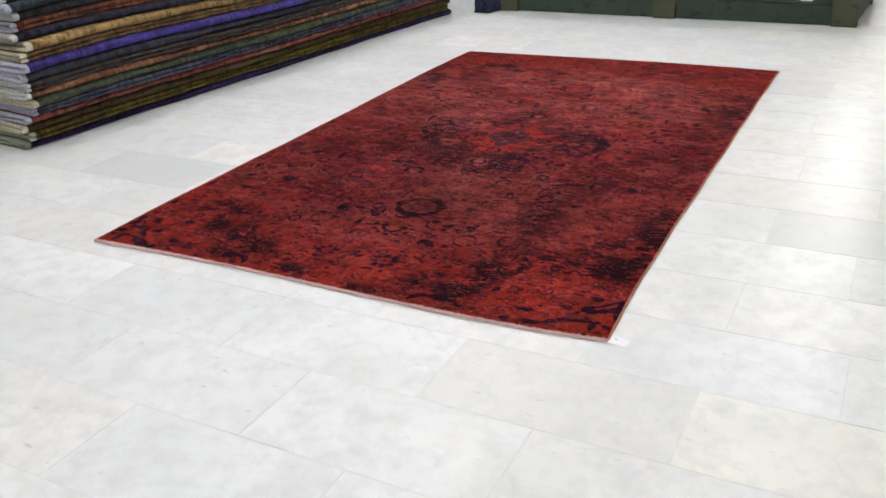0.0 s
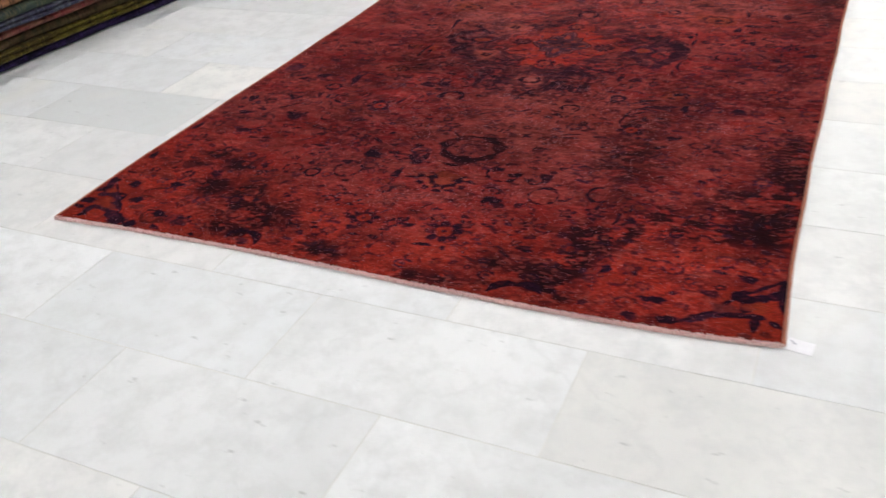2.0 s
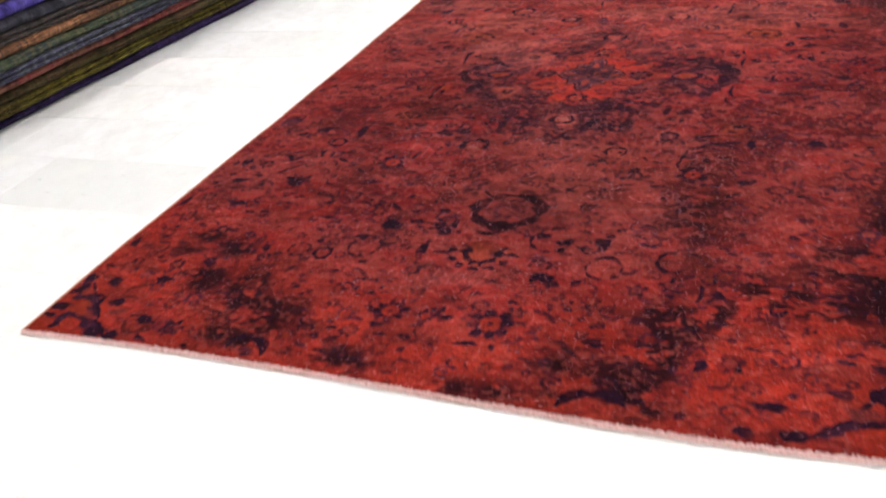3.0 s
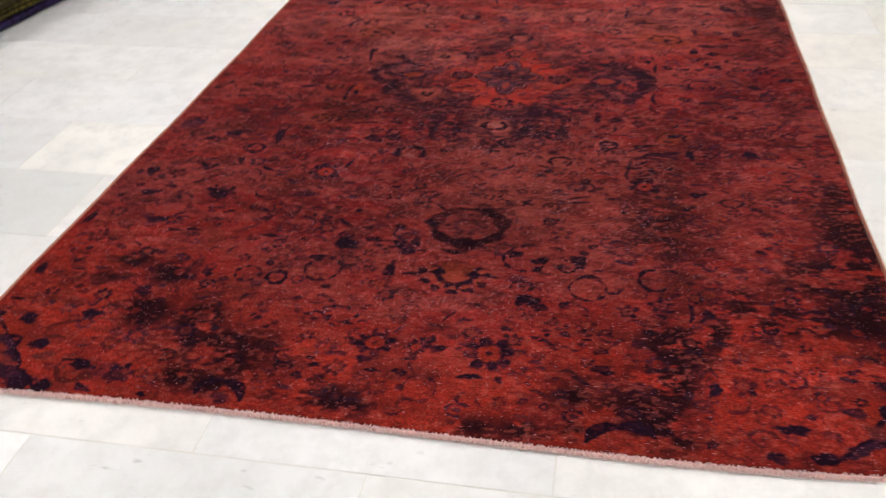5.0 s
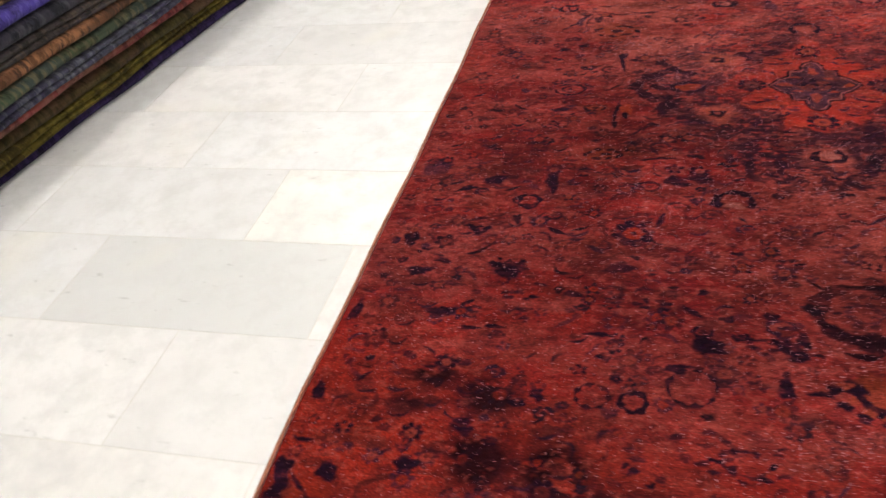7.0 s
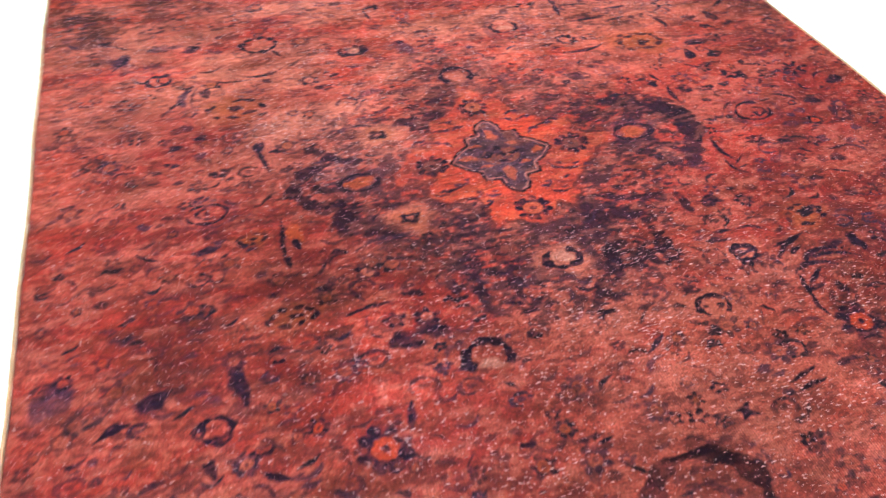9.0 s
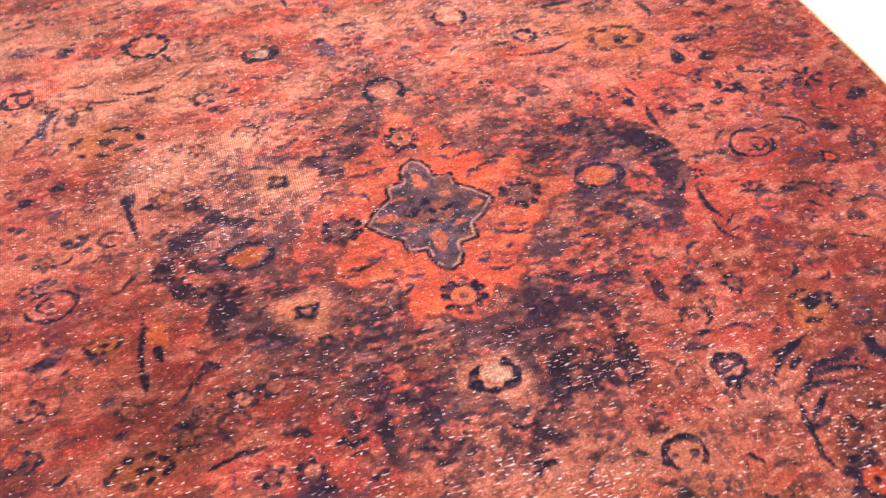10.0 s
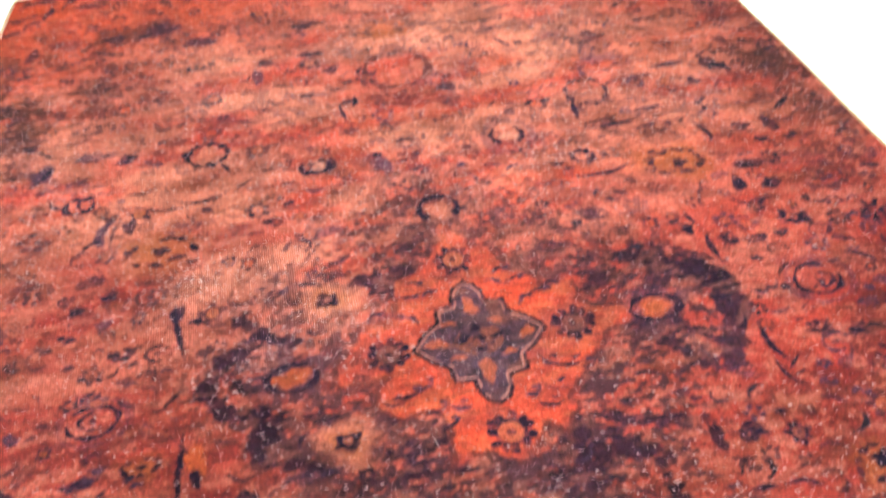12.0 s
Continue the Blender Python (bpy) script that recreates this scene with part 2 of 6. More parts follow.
class Dyes:
    """The rug's woven pattern, painted with small motifs on a grid of knots."""

    def __init__(self):
        u = np.linspace(-1, 1, NX)
        v = np.linspace(0, 1, NY)
        uu, vv = np.meshgrid(u, v)
        # the outline of an old rug: the ends bow and the long sides wander a little
        near = self.curve(uu, 4, (-1, -0.78, -0.42, 0, 0.2, 0.46, 0.69, 0.8, 1), (-2.046, -2.031, -2.022, -2.021, -2.026, -2.029, -2.020, -2.008, -1.984))
        far = self.curve(uu, 3, (-1, -0.7, -0.3, 0.4, 1), (2.030, 2.040, 2.044, 2.052, 2.008))
        self.y = near + (far - near) * vv
        left = self.curve(self.y, 4, (-2.0, -1.7, -1.36, -1.0, -0.6, -0.1, 0.3, 0.6, 0.85, 1.3, 1.6, 2.0), (-1.258, -1.268, -1.271, -1.268, -1.262, -1.260, -1.270, -1.271, -1.277, -1.275, -1.265, -1.255)) + HALF_W
        right = self.curve(self.y, 4, (-1.95, -1.5, -1.0, -0.7, -0.3, 0.0, 0.3, 0.6, 1.0, 1.3, 2.0), (1.237, 1.226, 1.216, 1.216, 1.217, 1.220, 1.226, 1.222, 1.225, 1.222, 1.236)) - HALF_W
        bend = np.where(uu < 0, left, right) + 0.002 * np.sin(self.y * 9.0)
        self.x = uu * HALF_W + bend * np.abs(uu) ** 3
        self.col = np.zeros((NY, NX, 3))
        self.worn = np.zeros((NY, NX))
        self.drawn = []
        self.rng = random.Random(77)
        # knots are not quite in line: motifs waver a little
        self.wx = (fbm(self.x, self.y, 60, 60, 11, 2) - 0.5) * 0.008
        self.wy = (fbm(self.x, self.y, 60, 60, 21, 2) - 0.5) * 0.008
        self.grain = fbm(self.x, self.y, 85, 150, 27, 2)
        self.fade = fbm(self.x, self.y, 22, 60, 31, 2)

    @staticmethod
    def curve(at, degree, a, b):
        return np.polyval(np.polyfit(a, b, degree), at)

    def blend(self, where, mask, colour):
        self.col[where] += (np.array(colour) - self.col[where]) * mask[..., None]

    def window(self, x, y, r):
        self.drawn.append((x, y, r))
        i0, i1 = np.searchsorted(np.linspace(-HALF_W, HALF_W, NX), (x - r - 0.09, x + r + 0.09))
        j0, j1 = np.searchsorted(np.linspace(-2.02, 2.03, NY), (y - r - 0.07, y + r + 0.07))
        w = (slice(j0, j1), slice(i0, i1))
        return w, self.x[w] + self.wx[w] - x, self.y[w] + self.wy[w] - y

    def palmette(self, x, y, rx, ry, petals, strength=1.0):
        """An amber-washed flower: dark heart, loose dark petals round it."""
        r = self.rng
        self.blob(x, y, rx * 0.95, ry * 0.95, AMBER, 0.60, 0.5)
        self.blob(x, y, rx * 0.55, ry * 0.5, (0.170, 0.0280, 0.0130), 0.45, 0.5)
        self.blob(x, y, rx * 0.22, ry * 0.20, NAVY, strength)
        self.blob(x + rx * 0.16, y - ry * 0.08, rx * 0.14, ry * 0.12, NAVY, strength)
        for k in range(petals):
            a = 2 * math.pi * (k + r.uniform(-0.25, 0.25)) / petals
            cx, cy = x + rx * r.uniform(0.66, 0.92) * math.cos(a), y + ry * r.uniform(0.66, 0.92) * math.sin(a)
            n, turn = rx * r.uniform(0.14, 0.24), a + math.pi / 2 + r.uniform(-0.5, 0.5)
            self.stroke(cx - n * math.cos(turn), cy - 0.6 * n * math.sin(turn), cx + n * math.cos(turn), cy + 0.6 * n * math.sin(turn), rx * r.uniform(0.07, 0.12), NAVY, strength * r.uniform(0.7, 1.0), 0.2 * n)

    def eye(self, x, y, rx, ry, strength=1.0):
        """A small dark seed in a rosy halo."""
        self.blob(x, y, rx * 2.5, ry * 2.6, ROSY, 0.75, 0.6)
        self.blob(x, y, rx * 1.5, ry * 1.5, (0.170, 0.0330, 0.0150), 0.6, 0.5)
        self.blob(x, y, rx, ry, NAVY, strength)
        self.blob(x, y, rx * 0.35, ry * 0.30, ROSY, 0.6)
        for k in range(4):
            self.blob(x + rx * 1.05 * math.cos(1.6 * k + 0.6), y + ry * math.sin(1.6 * k + 0.6), rx * 0.3, ry * 0.3, NAVY, strength)

    def dots(self, x, y, rx, ry, count, strength=0.9):
        """A loose cluster of knots, leaf tips of a worn flower."""
        r = self.rng
        for k in range(count):
            a = 2 * math.pi * (k + r.uniform(-0.3, 0.3)) / count
            far = r.uniform(0.35, 1.0)
            self.blob(x + rx * far * math.cos(a), y + ry * far * math.sin(a), r.uniform(0.008, 0.016), r.uniform(0.005, 0.009), NAVY, strength * r.uniform(0.6, 1.0))

    def ink(self, w, mask, colour, strength):
        # the pile is thin here and there, so ink comes and goes
        # and the edge of every motif is ragged by a knot or two
        mask = np.clip(mask + (self.grain[w] - 0.45) * 1.1 * np.minimum(1, mask * 2.5), 0, 1)
        self.blend(w, mask * np.clip(strength * (0.62 + 0.90 * self.fade[w]), 0, 1), colour)

    def blob(self, x, y, rx, ry, colour, strength=0.9, soft=0.26):
        w, dx, dy = self.window(x, y, max(rx, ry) * 1.3)
        if dx.size:
            # no two leaves have one outline
            ang, ph = np.arctan2(dy / ry, dx / rx), (x * 83.0 + y * 57.0) % 6.28
            d = np.sqrt((dx / rx) ** 2 + (dy / ry) ** 2) * (1 + 0.16 * np.sin(2 * ang + ph) + 0.13 * np.sin(3 * ang + 2.3 * ph) + 0.09 * np.sin(5 * ang - ph))
            self.ink(w, 1 - step(1 - soft, 1 + soft, d), colour, strength)

    def ring(self, x, y, rx, ry, wide, colour, strength=0.9, gap=None, petals=0):
        w, dx, dy = self.window(x, y, max(rx, ry) + wide)
        if not dx.size:
            return
        ang = np.arctan2(dy / ry, dx / rx)
        d = np.sqrt((dx / rx) ** 2 + (dy / ry) ** 2)
        # the weaver's line swells and thins
        ph = (x * 37.0 + y * 61.0) % 6.28
        swell = 0.75 + 0.25 * np.sin(3 * ang + ph) + 0.20 * np.sin(7 * ang + 2 * ph)
        if petals:
            swell = swell * (0.7 + 0.45 * np.cos(petals * ang))
        m = 1 - step(wide * 0.38, wide * 0.60, np.abs(d - 1) * min(rx, ry) / np.clip(swell, 0.15, 2))
        if gap is not None:
            away = np.abs((ang - gap[0] + math.pi) % (2 * math.pi) - math.pi)
            m = m * step(gap[1] * 0.8, gap[1] * 1.1, away)
        self.ink(w, m, colour, strength)

    def rosette(self, x, y, r, colour, heart, strength=0.95, petals=9):
        w, dx, dy = self.window(x, y, r * 1.2)
        if not dx.size:
            return
        d = np.sqrt(dx * dx + dy * dy) / r
        self.ink(w, 1 - step(0.46, 0.62, d), heart, min(0.75 * strength, 0.7))
        m = (1 - step(0.05, 0.11, np.abs(d - 0.57))) * 0.75
        ph = (x * 91.0 + y * 47.0) % 6.28
        size = min(0.26, 2.05 / petals)
        for k in range(petals):
            a = 2 * math.pi * (k + 0.3) / petals + 0.10 * math.sin(ph + 2 * k)
            far = 0.76 + 0.05 * math.sin(ph * 2 + 3 * k)
            qx, qy = dx / r - far * math.cos(a), dy / r - far * math.sin(a)
            along, across = qx * math.cos(a) + qy * math.sin(a), qy * math.cos(a) - qx * math.sin(a)
            m = np.maximum(m, (1 - step(0.75, 1.25, np.hypot(along / (size * 1.15), across / size))) * (0.8 + 0.2 * math.sin(ph + 5 * k)))
        self.ink(w, m, colour, strength)
        self.ink(w, 1 - step(0.10, 0.20, d), colour, 0.5 * strength)

    def star(self, x, y, r, colour, strength=0.9, petals=6):
        w, dx, dy = self.window(x, y, r * 1.2)
        if dx.size:
            ang, d = np.arctan2(dy, dx), np.sqrt(dx * dx + dy * dy) / r
            m = step(0.1, 0.5, np.cos(petals * ang)) * (1 - step(0.85, 1.0, d)) * step(0.22, 0.35, d)
            self.ink(w, m, colour, strength)

    def stroke(self, x0, y0, x1, y1, wide, colour, strength=0.9, bulge=0.0):
        cx, cy = (x0 + x1) / 2, (y0 + y1) / 2
        size = math.hypot(x1 - x0, y1 - y0)
        w, dx, dy = self.window(cx, cy, size / 2 + abs(bulge) + wide)
        if not dx.size:
            return
        nx, ny = -(y1 - y0) / size, (x1 - x0) / size
        best = np.full(dx.shape, 9.0)
        for k in range(15):
            t = k / 14
            b = bulge * 4 * t * (1 - t)
            px, py = x0 + (x1 - x0) * t + nx * b - cx, y0 + (y1 - y0) * t + ny * b - cy
            best = np.minimum(best, np.hypot(dx - px, dy - py) - wide * (0.25 + 0.75 * math.sin(math.pi * t)))
        self.ink(w, 1 - step(-0.0025, 0.0025, best), colour, strength)


NAVY = (0.0122, 0.0043, 0.0126)
GREY = (0.027, 0.0094, 0.0215)
RED = (0.165, 0.0130, 0.0060)
ORANGE = (0.175, 0.0220, 0.0095)
AMBER = (0.120, 0.0190, 0.0085)
RING = (0.0135, 0.0034, 0.0078)
ROSY = (0.205, 0.0400, 0.0290)
PALE = (0.240, 0.0700, 0.0560)
DIM = (0.085, 0.0150, 0.0140)
RUST = (0.060, 0.0080, 0.0070)
UP, DOWN = math.pi / 2, -math.pi / 2


def motifs_far_half(d):
    d.ring(-0.565, 0.854, 0.056, 0.052, 0.023, NAVY, 1.2, None, 9)
    d.blob(-0.565, 0.862, 0.028, 0.021, ROSY, 0.8)
    d.stroke(-0.531, 0.804, -0.508, 0.756, 0.0068, NAVY, 1.0, 0)
    d.ring(-0.274, 0.718, 0.042, 0.034, 0.022, NAVY, 1.1, (UP, 1.0))
    d.blob(-0.273, 0.727, 0.024, 0.015, PALE, 0.8)
    d.blob(-0.277, 0.693, 0.036, 0.012, NAVY, 1)
    d.dots(-0.013, 0.713, 0.052, 0.056, 9, 0.7)
    d.blob(-0.096, 0.679, 0.018, 0.045, GREY, 0.5)
    d.ring(0.009, 0.456, 0.049, 0.046, 0.019, NAVY, 1.2, (DOWN, 0.75))
    d.blob(0.008, 0.45, 0.031, 0.024, ROSY, 0.6)
    d.rosette(-0.443, 0.57, 0.033, NAVY, ROSY, 1.0, 7)
    d.stroke(-0.78, 0.729, -0.706, 0.74, 0.0064, NAVY, 0.8, -0.013)
    d.stroke(-0.658, 0.672, -0.506, 0.686, 0.0076, NAVY, 1.0, -0.035)
    d.stroke(-0.734, 0.65, -0.607, 0.631, 0.0051, NAVY, 0.9, -0.006)
    d.stroke(-0.558, 0.504, -0.424, 0.473, 0.0038, NAVY, 0.9, -0.003)
    d.stroke(-0.833, 0.531, -0.803, 0.653, 0.0107, GREY, 0.7, 0.014)
    d.stroke(-0.816, 0.518, -0.786, 0.639, 0.0048, NAVY, 0.8, 0.007)
    d.palmette(-0.688, 0.478, 0.096, 0.067, 8, 1.0)
    d.blob(-0.803, 0.347, 0.019, 0.015, NAVY, 0.9)
    d.blob(-0.809, 0.254, 0.015, 0.02, GREY, 0.7)
    d.blob(-0.875, 0.316, 0.021, 0.011, NAVY, 0.9)
    d.blob(-0.848, 0.407, 0.034, 0.018, NAVY, 0.6)
    d.blob(-0.768, 0.593, 0.02, 0.022, NAVY, 0.7)
    d.stroke(-0.65, 0.26, -0.628, 0.107, 0.0076, NAVY, 1.3, -0.003)
    d.blob(-0.646, 0.246, 0.013, 0.029, NAVY, 1)
    d.blob(-0.602, 0.213, 0.018, 0.011, NAVY, 0.9)
    d.eye(-0.306, 0.203, 0.022, 0.022, 1.0)
    d.dots(-0.409, 0.516, 0.037, 0.02, 6, 0.7)
    d.blob(-0.279, 0.441, 0.039, 0.015, GREY, 0.5)
    d.ring(-0.885, 0.72, 0.02, 0.028, 0.012, NAVY, 0.9)
    d.blob(-0.786, 0.895, 0.022, 0.021, NAVY, 0.7)
    d.blob(-0.882, 0.926, 0.047, 0.021, GREY, 0.6)
    d.dots(-0.763, 0.151, 0.034, 0.017, 6, 0.9)
    d.blob(-0.569, 0.607, 0.014, 0.012, NAVY, 0.7)
    d.rosette(0.436, 0.559, 0.036, NAVY, ROSY, 0.9, 7)
    d.stroke(0.366, 0.49, 0.544, 0.504, 0.0076, NAVY, 0.9, -0.018)
    d.palmette(0.652, 0.481, 0.092, 0.074, 9, 1.0)
    d.blob(0.834, 0.417, 0.035, 0.02, NAVY, 0.9)
    d.blob(0.776, 0.35, 0.017, 0.026, NAVY, 0.9)
    d.blob(0.858, 0.325, 0.023, 0.016, NAVY, 0.7)
    d.blob(0.58, 0.213, 0.013, 0.019, NAVY, 1.1)
    d.stroke(0.595, 0.268, 0.608, 0.23, 0.0060, NAVY, 1.0, 0)
    d.stroke(0.616, 0.188, 0.611, 0.101, 0.0083, NAVY, 1.3, -0.007)
    d.rosette(0.775, 0.255, 0.024, NAVY, DIM, 0.9, 6)
    d.blob(0.822, 0.209, 0.008, 0.022, NAVY, 0.9)
    d.blob(0.867, 0.181, 0.017, 0.022, NAVY, 0.8)
    d.stroke(0.903, 0.234, 0.958, 0.221, 0.0060, NAVY, 1.0, 0)
    d.star(1.049, 0.165, 0.044, NAVY, 1.1)
    d.ring(0.881, 0.134, 0.027, 0.019, 0.009, NAVY, 0.6)
    d.dots(0.659, 0.16, 0.021, 0.021, 7, 0.9)
    d.dots(0.724, 0.142, 0.027, 0.019, 7, 0.9)
    d.stroke(1.009, 0.079, 1.027, 0.035, 0.0060, NAVY, 1.0, -0.012)
    d.ring(0.79, -0.015, 0.053, 0.046, 0.012, NAVY, 1.1, (0.5, 0.45))
    d.ring(0.794, -0.02, 0.031, 0.023, 0.009, NAVY, 0.8, (2.6, 1.4))
    d.blob(0.795, -0.032, 0.009, 0.009, NAVY, 1)
    d.ring(0.796, -0.017, 0.074, 0.069, 0.017, GREY, 0.3)
    d.blob(1.127, 0.066, 0.029, 0.02, NAVY, 0.9)
    d.blob(0.992, -0.017, 0.022, 0.018, NAVY, 0.9)
    d.blob(1.019, -0.085, 0.011, 0.024, NAVY, 0.7)
    d.stroke(0.841, 0.026, 0.873, 0.03, 0.0044, NAVY, 1.0, 0)
    d.stroke(0.604, -0.114, 0.611, -0.211, 0.0082, NAVY, 1.3, -0.012)
    d.stroke(0.585, -0.203, 0.613, -0.28, 0.0054, NAVY, 1.1, -0.01)
    d.stroke(0.604, -0.237, 0.641, -0.206, 0.0033, NAVY, 1.0, 0)
    d.stroke(0.607, -0.255, 0.635, -0.247, 0.0030, NAVY, 1.0, 0)
    d.rosette(0.871, -0.202, 0.025, NAVY, DIM, 0.9, 6)
    d.dots(0.723, -0.15, 0.029, 0.024, 8, 0.9)
    d.dots(0.804, -0.176, 0.034, 0.014, 5, 0.9)
    d.rosette(0.786, -0.262, 0.022, NAVY, DIM, 0.8, 7)
    d.stroke(0.886, -0.254, 0.951, -0.249, 0.0050, NAVY, 1.0, 0)
    d.blob(0.888, -0.292, 0.024, 0.015, NAVY, 0.8)
    d.stroke(0.835, -0.338, 0.882, -0.358, 0.0051, NAVY, 1.0, 0)
    d.stroke(0.81, -0.224, 0.833, -0.251, 0.0050, NAVY, 1.0, 0)
    d.rosette(0.307, 0.199, 0.019, NAVY, DIM, 1.0, 6)
    d.dots(0.234, 0.243, 0.038, 0.02, 5, 0.6)
    d.dots(0.455, 0.375, 0.039, 0.022, 5, 0.6)
    d.dots(0.243, 0.362, 0.039, 0.021, 5, 0.6)

def motifs_near_half(d):
    d.ring(-0.813, -0.017, 0.051, 0.04, 0.012, NAVY, 1.1, (2.8, 0.35))
    d.ring(-0.81, -0.016, 0.03, 0.02, 0.009, NAVY, 0.9, (0.3, 1.2))
    d.blob(-0.813, -0.015, 0.008, 0.007, NAVY, 0.9)
    d.ring(-0.81, -0.017, 0.072, 0.059, 0.016, GREY, 0.25)
    d.stroke(-0.629, -0.094, -0.639, -0.277, 0.0082, NAVY, 1.4, -0.005)
    d.blob(-0.635, -0.264, 0.009, 0.018, NAVY, 1)
    d.blob(-0.605, -0.201, 0.013, 0.018, NAVY, 1.0)
    d.blob(-0.609, -0.155, 0.016, 0.03, ORANGE, 0.9)
    d.blob(-0.592, -0.179, 0.008, 0.024, ORANGE, 0.8)
    d.palmette(-0.712, -0.152, 0.049, 0.027, 9, 0.9)
    d.blob(-0.827, -0.165, 0.029, 0.014, NAVY, 0.9)
    d.stroke(-0.793, -0.202, -0.772, -0.187, 0.0040, NAVY, 1.0, 0)
    d.blob(-0.511, -0.264, 0.016, 0.011, NAVY, 0.9)
    d.rosette(-0.459, -0.358, 0.031, NAVY, ROSY, 1.2, 6)
    d.rosette(-0.519, -0.367, 0.015, NAVY, DIM, 1.1, 6)
    d.rosette(-0.546, -0.359, 0.013, NAVY, DIM, 1.1, 6)
    d.dots(-0.568, -0.383, 0.022, 0.011, 6, 0.9)
    d.blob(-0.377, -0.251, 0.055, 0.016, GREY, 0.5)
    d.eye(-0.309, -0.19, 0.025, 0.017, 1.0)
    d.palmette(-0.652, -0.451, 0.074, 0.035, 9, 1.0)
    d.stroke(-0.524, -0.478, -0.42, -0.469, 0.0058, NAVY, 1.0, 0.001)
    d.stroke(-0.539, -0.489, -0.495, -0.476, 0.0046, NAVY, 1.0, 0)
    d.rosette(-0.362, -0.543, 0.031, NAVY, ROSY, 1.1, 6)
    d.rosette(-0.435, -0.532, 0.027, NAVY, DIM, 1.2, 5)
    d.ring(-0.813, -0.263, 0.023, 0.022, 0.008, NAVY, 0.7)
    d.dots(-0.781, -0.352, 0.03, 0.017, 6, 0.6)
    d.dots(-0.684, -0.369, 0.027, 0.014, 5, 0.6)
    d.blob(0.006, -0.45, 0.064, 0.05, ROSY, 0.8)
    d.blob(0.008, -0.445, 0.025, 0.018, PALE, 1.0)
    d.ring(0.006, -0.45, 0.042, 0.032, 0.021, NAVY, 1.8, (UP, 0.5))
    d.blob(0.271, -0.705, 0.054, 0.05, ROSY, 0.6)
    d.ring(0.272, -0.703, 0.036, 0.033, 0.017, NAVY, 1.6, (DOWN, 0.7))
    d.blob(0.257, -0.701, 0.006, 0.005, NAVY, 1.0)
    d.blob(0.289, -0.708, 0.007, 0.006, NAVY, 1.0)
    d.blob(0.434, -0.563, 0.041, 0.042, ROSY, 0.5)
    d.ring(0.434, -0.563, 0.029, 0.028, 0.018, NAVY, 1.6)
    d.blob(0.434, -0.563, 0.015, 0.013, ROSY, 0.8)
    d.dots(0.434, -0.563, 0.035, 0.037, 9, 1.0)
    d.rosette(0.413, -0.616, 0.024, NAVY, DIM, 0.8, 5)
    d.ring(0.358, -0.558, 0.027, 0.027, 0.011, NAVY, 0.6, None, 7)
    d.dots(0.46, -0.36, 0.031, 0.025, 9, 0.9)
    d.rosette(0.542, -0.384, 0.027, NAVY, DIM, 1.0, 7)
    d.stroke(0.465, -0.481, 0.526, -0.504, 0.0055, NAVY, 1.0, 0.013)
    d.blob(0.431, -0.48, 0.019, 0.005, NAVY, 0.8)
    d.stroke(0.515, -0.565, 0.598, -0.545, 0.0091, NAVY, 1.0, -0.006)
    d.stroke(0.541, -0.6, 0.573, -0.584, 0.0082, NAVY, 1.0, 0)
    d.stroke(0.557, -0.631, 0.692, -0.659, 0.0075, NAVY, 1.0, 0.019)
    d.stroke(0.509, -0.666, 0.626, -0.666, 0.0091, NAVY, 1.0, 0.021)
    d.stroke(0.496, -0.727, 0.559, -0.71, 0.0073, NAVY, 1.0, -0.003)
    d.stroke(0.506, -0.741, 0.506, -0.805, 0.0058, NAVY, 1.0, -0.008)
    d.blob(0.586, -0.735, 0.012, 0.016, NAVY, 1.0)
    d.stroke(0.575, -0.739, 0.591, -0.753, 0.0054, NAVY, 1.0, 0)
    d.palmette(0.656, -0.481, 0.062, 0.047, 9, 1.0)
    d.blob(0.67, -0.47, 0.024, 0.016, NAVY, 1.3)
    d.stroke(0.374, -0.735, 0.397, -0.759, 0.0048, NAVY, 1.0, 0)
    d.blob(0.821, -0.439, 0.013, 0.015, NAVY, 0.9)
    d.dots(0.454, -0.69, 0.029, 0.016, 6, 0.6)
    d.blob(0.42, -0.477, 0.025, 0.005, NAVY, 0.9)
    d.blob(0.722, -0.6, 0.008, 0.021, NAVY, 0.9)
    d.dots(0.658, -0.594, 0.025, 0.013, 5, 0.7)
    d.ring(-0.852, -0.722, 0.03, 0.033, 0.014, NAVY, 1.0)
    d.stroke(-0.474, -0.834, -0.459, -0.766, 0.0100, NAVY, 1.0, 0)
    d.rosette(-0.536, -0.864, 0.058, NAVY, RED, 1.7, 8)
    d.rosette(0.56, -0.845, 0.054, NAVY, RED, 1.7, 8)
    d.stroke(0.502, -0.767, 0.515, -0.664, 0.0071, NAVY, 1.0, 0)
    d.blob(-0.427, -0.599, 0.032, 0.028, NAVY, 0.9)
    d.blob(-0.362, -0.579, 0.035, 0.032, NAVY, 0.9)
    d.ring(-0.267, -0.696, 0.049, 0.045, 0.028, NAVY, 1.3, (DOWN, 0.9))
    d.blob(-0.268, -0.718, 0.023, 0.015, PALE, 0.9)
    d.stroke(0.532, -0.665, 0.681, -0.627, 0.0090, NAVY, 1.0, 0.039)
    d.stroke(0.498, -0.616, 0.621, -0.542, 0.0080, NAVY, 1.0, 0.015)
    d.stroke(0.514, -0.715, 0.582, -0.662, 0.0076, NAVY, 1.0, 0)
    d.stroke(-1.083, -0.682, -1.014, -0.665, 0.0074, NAVY, 1.0, 0.022)
    d.blob(-0.977, -0.61, 0.03, 0.026, NAVY, 0.9)
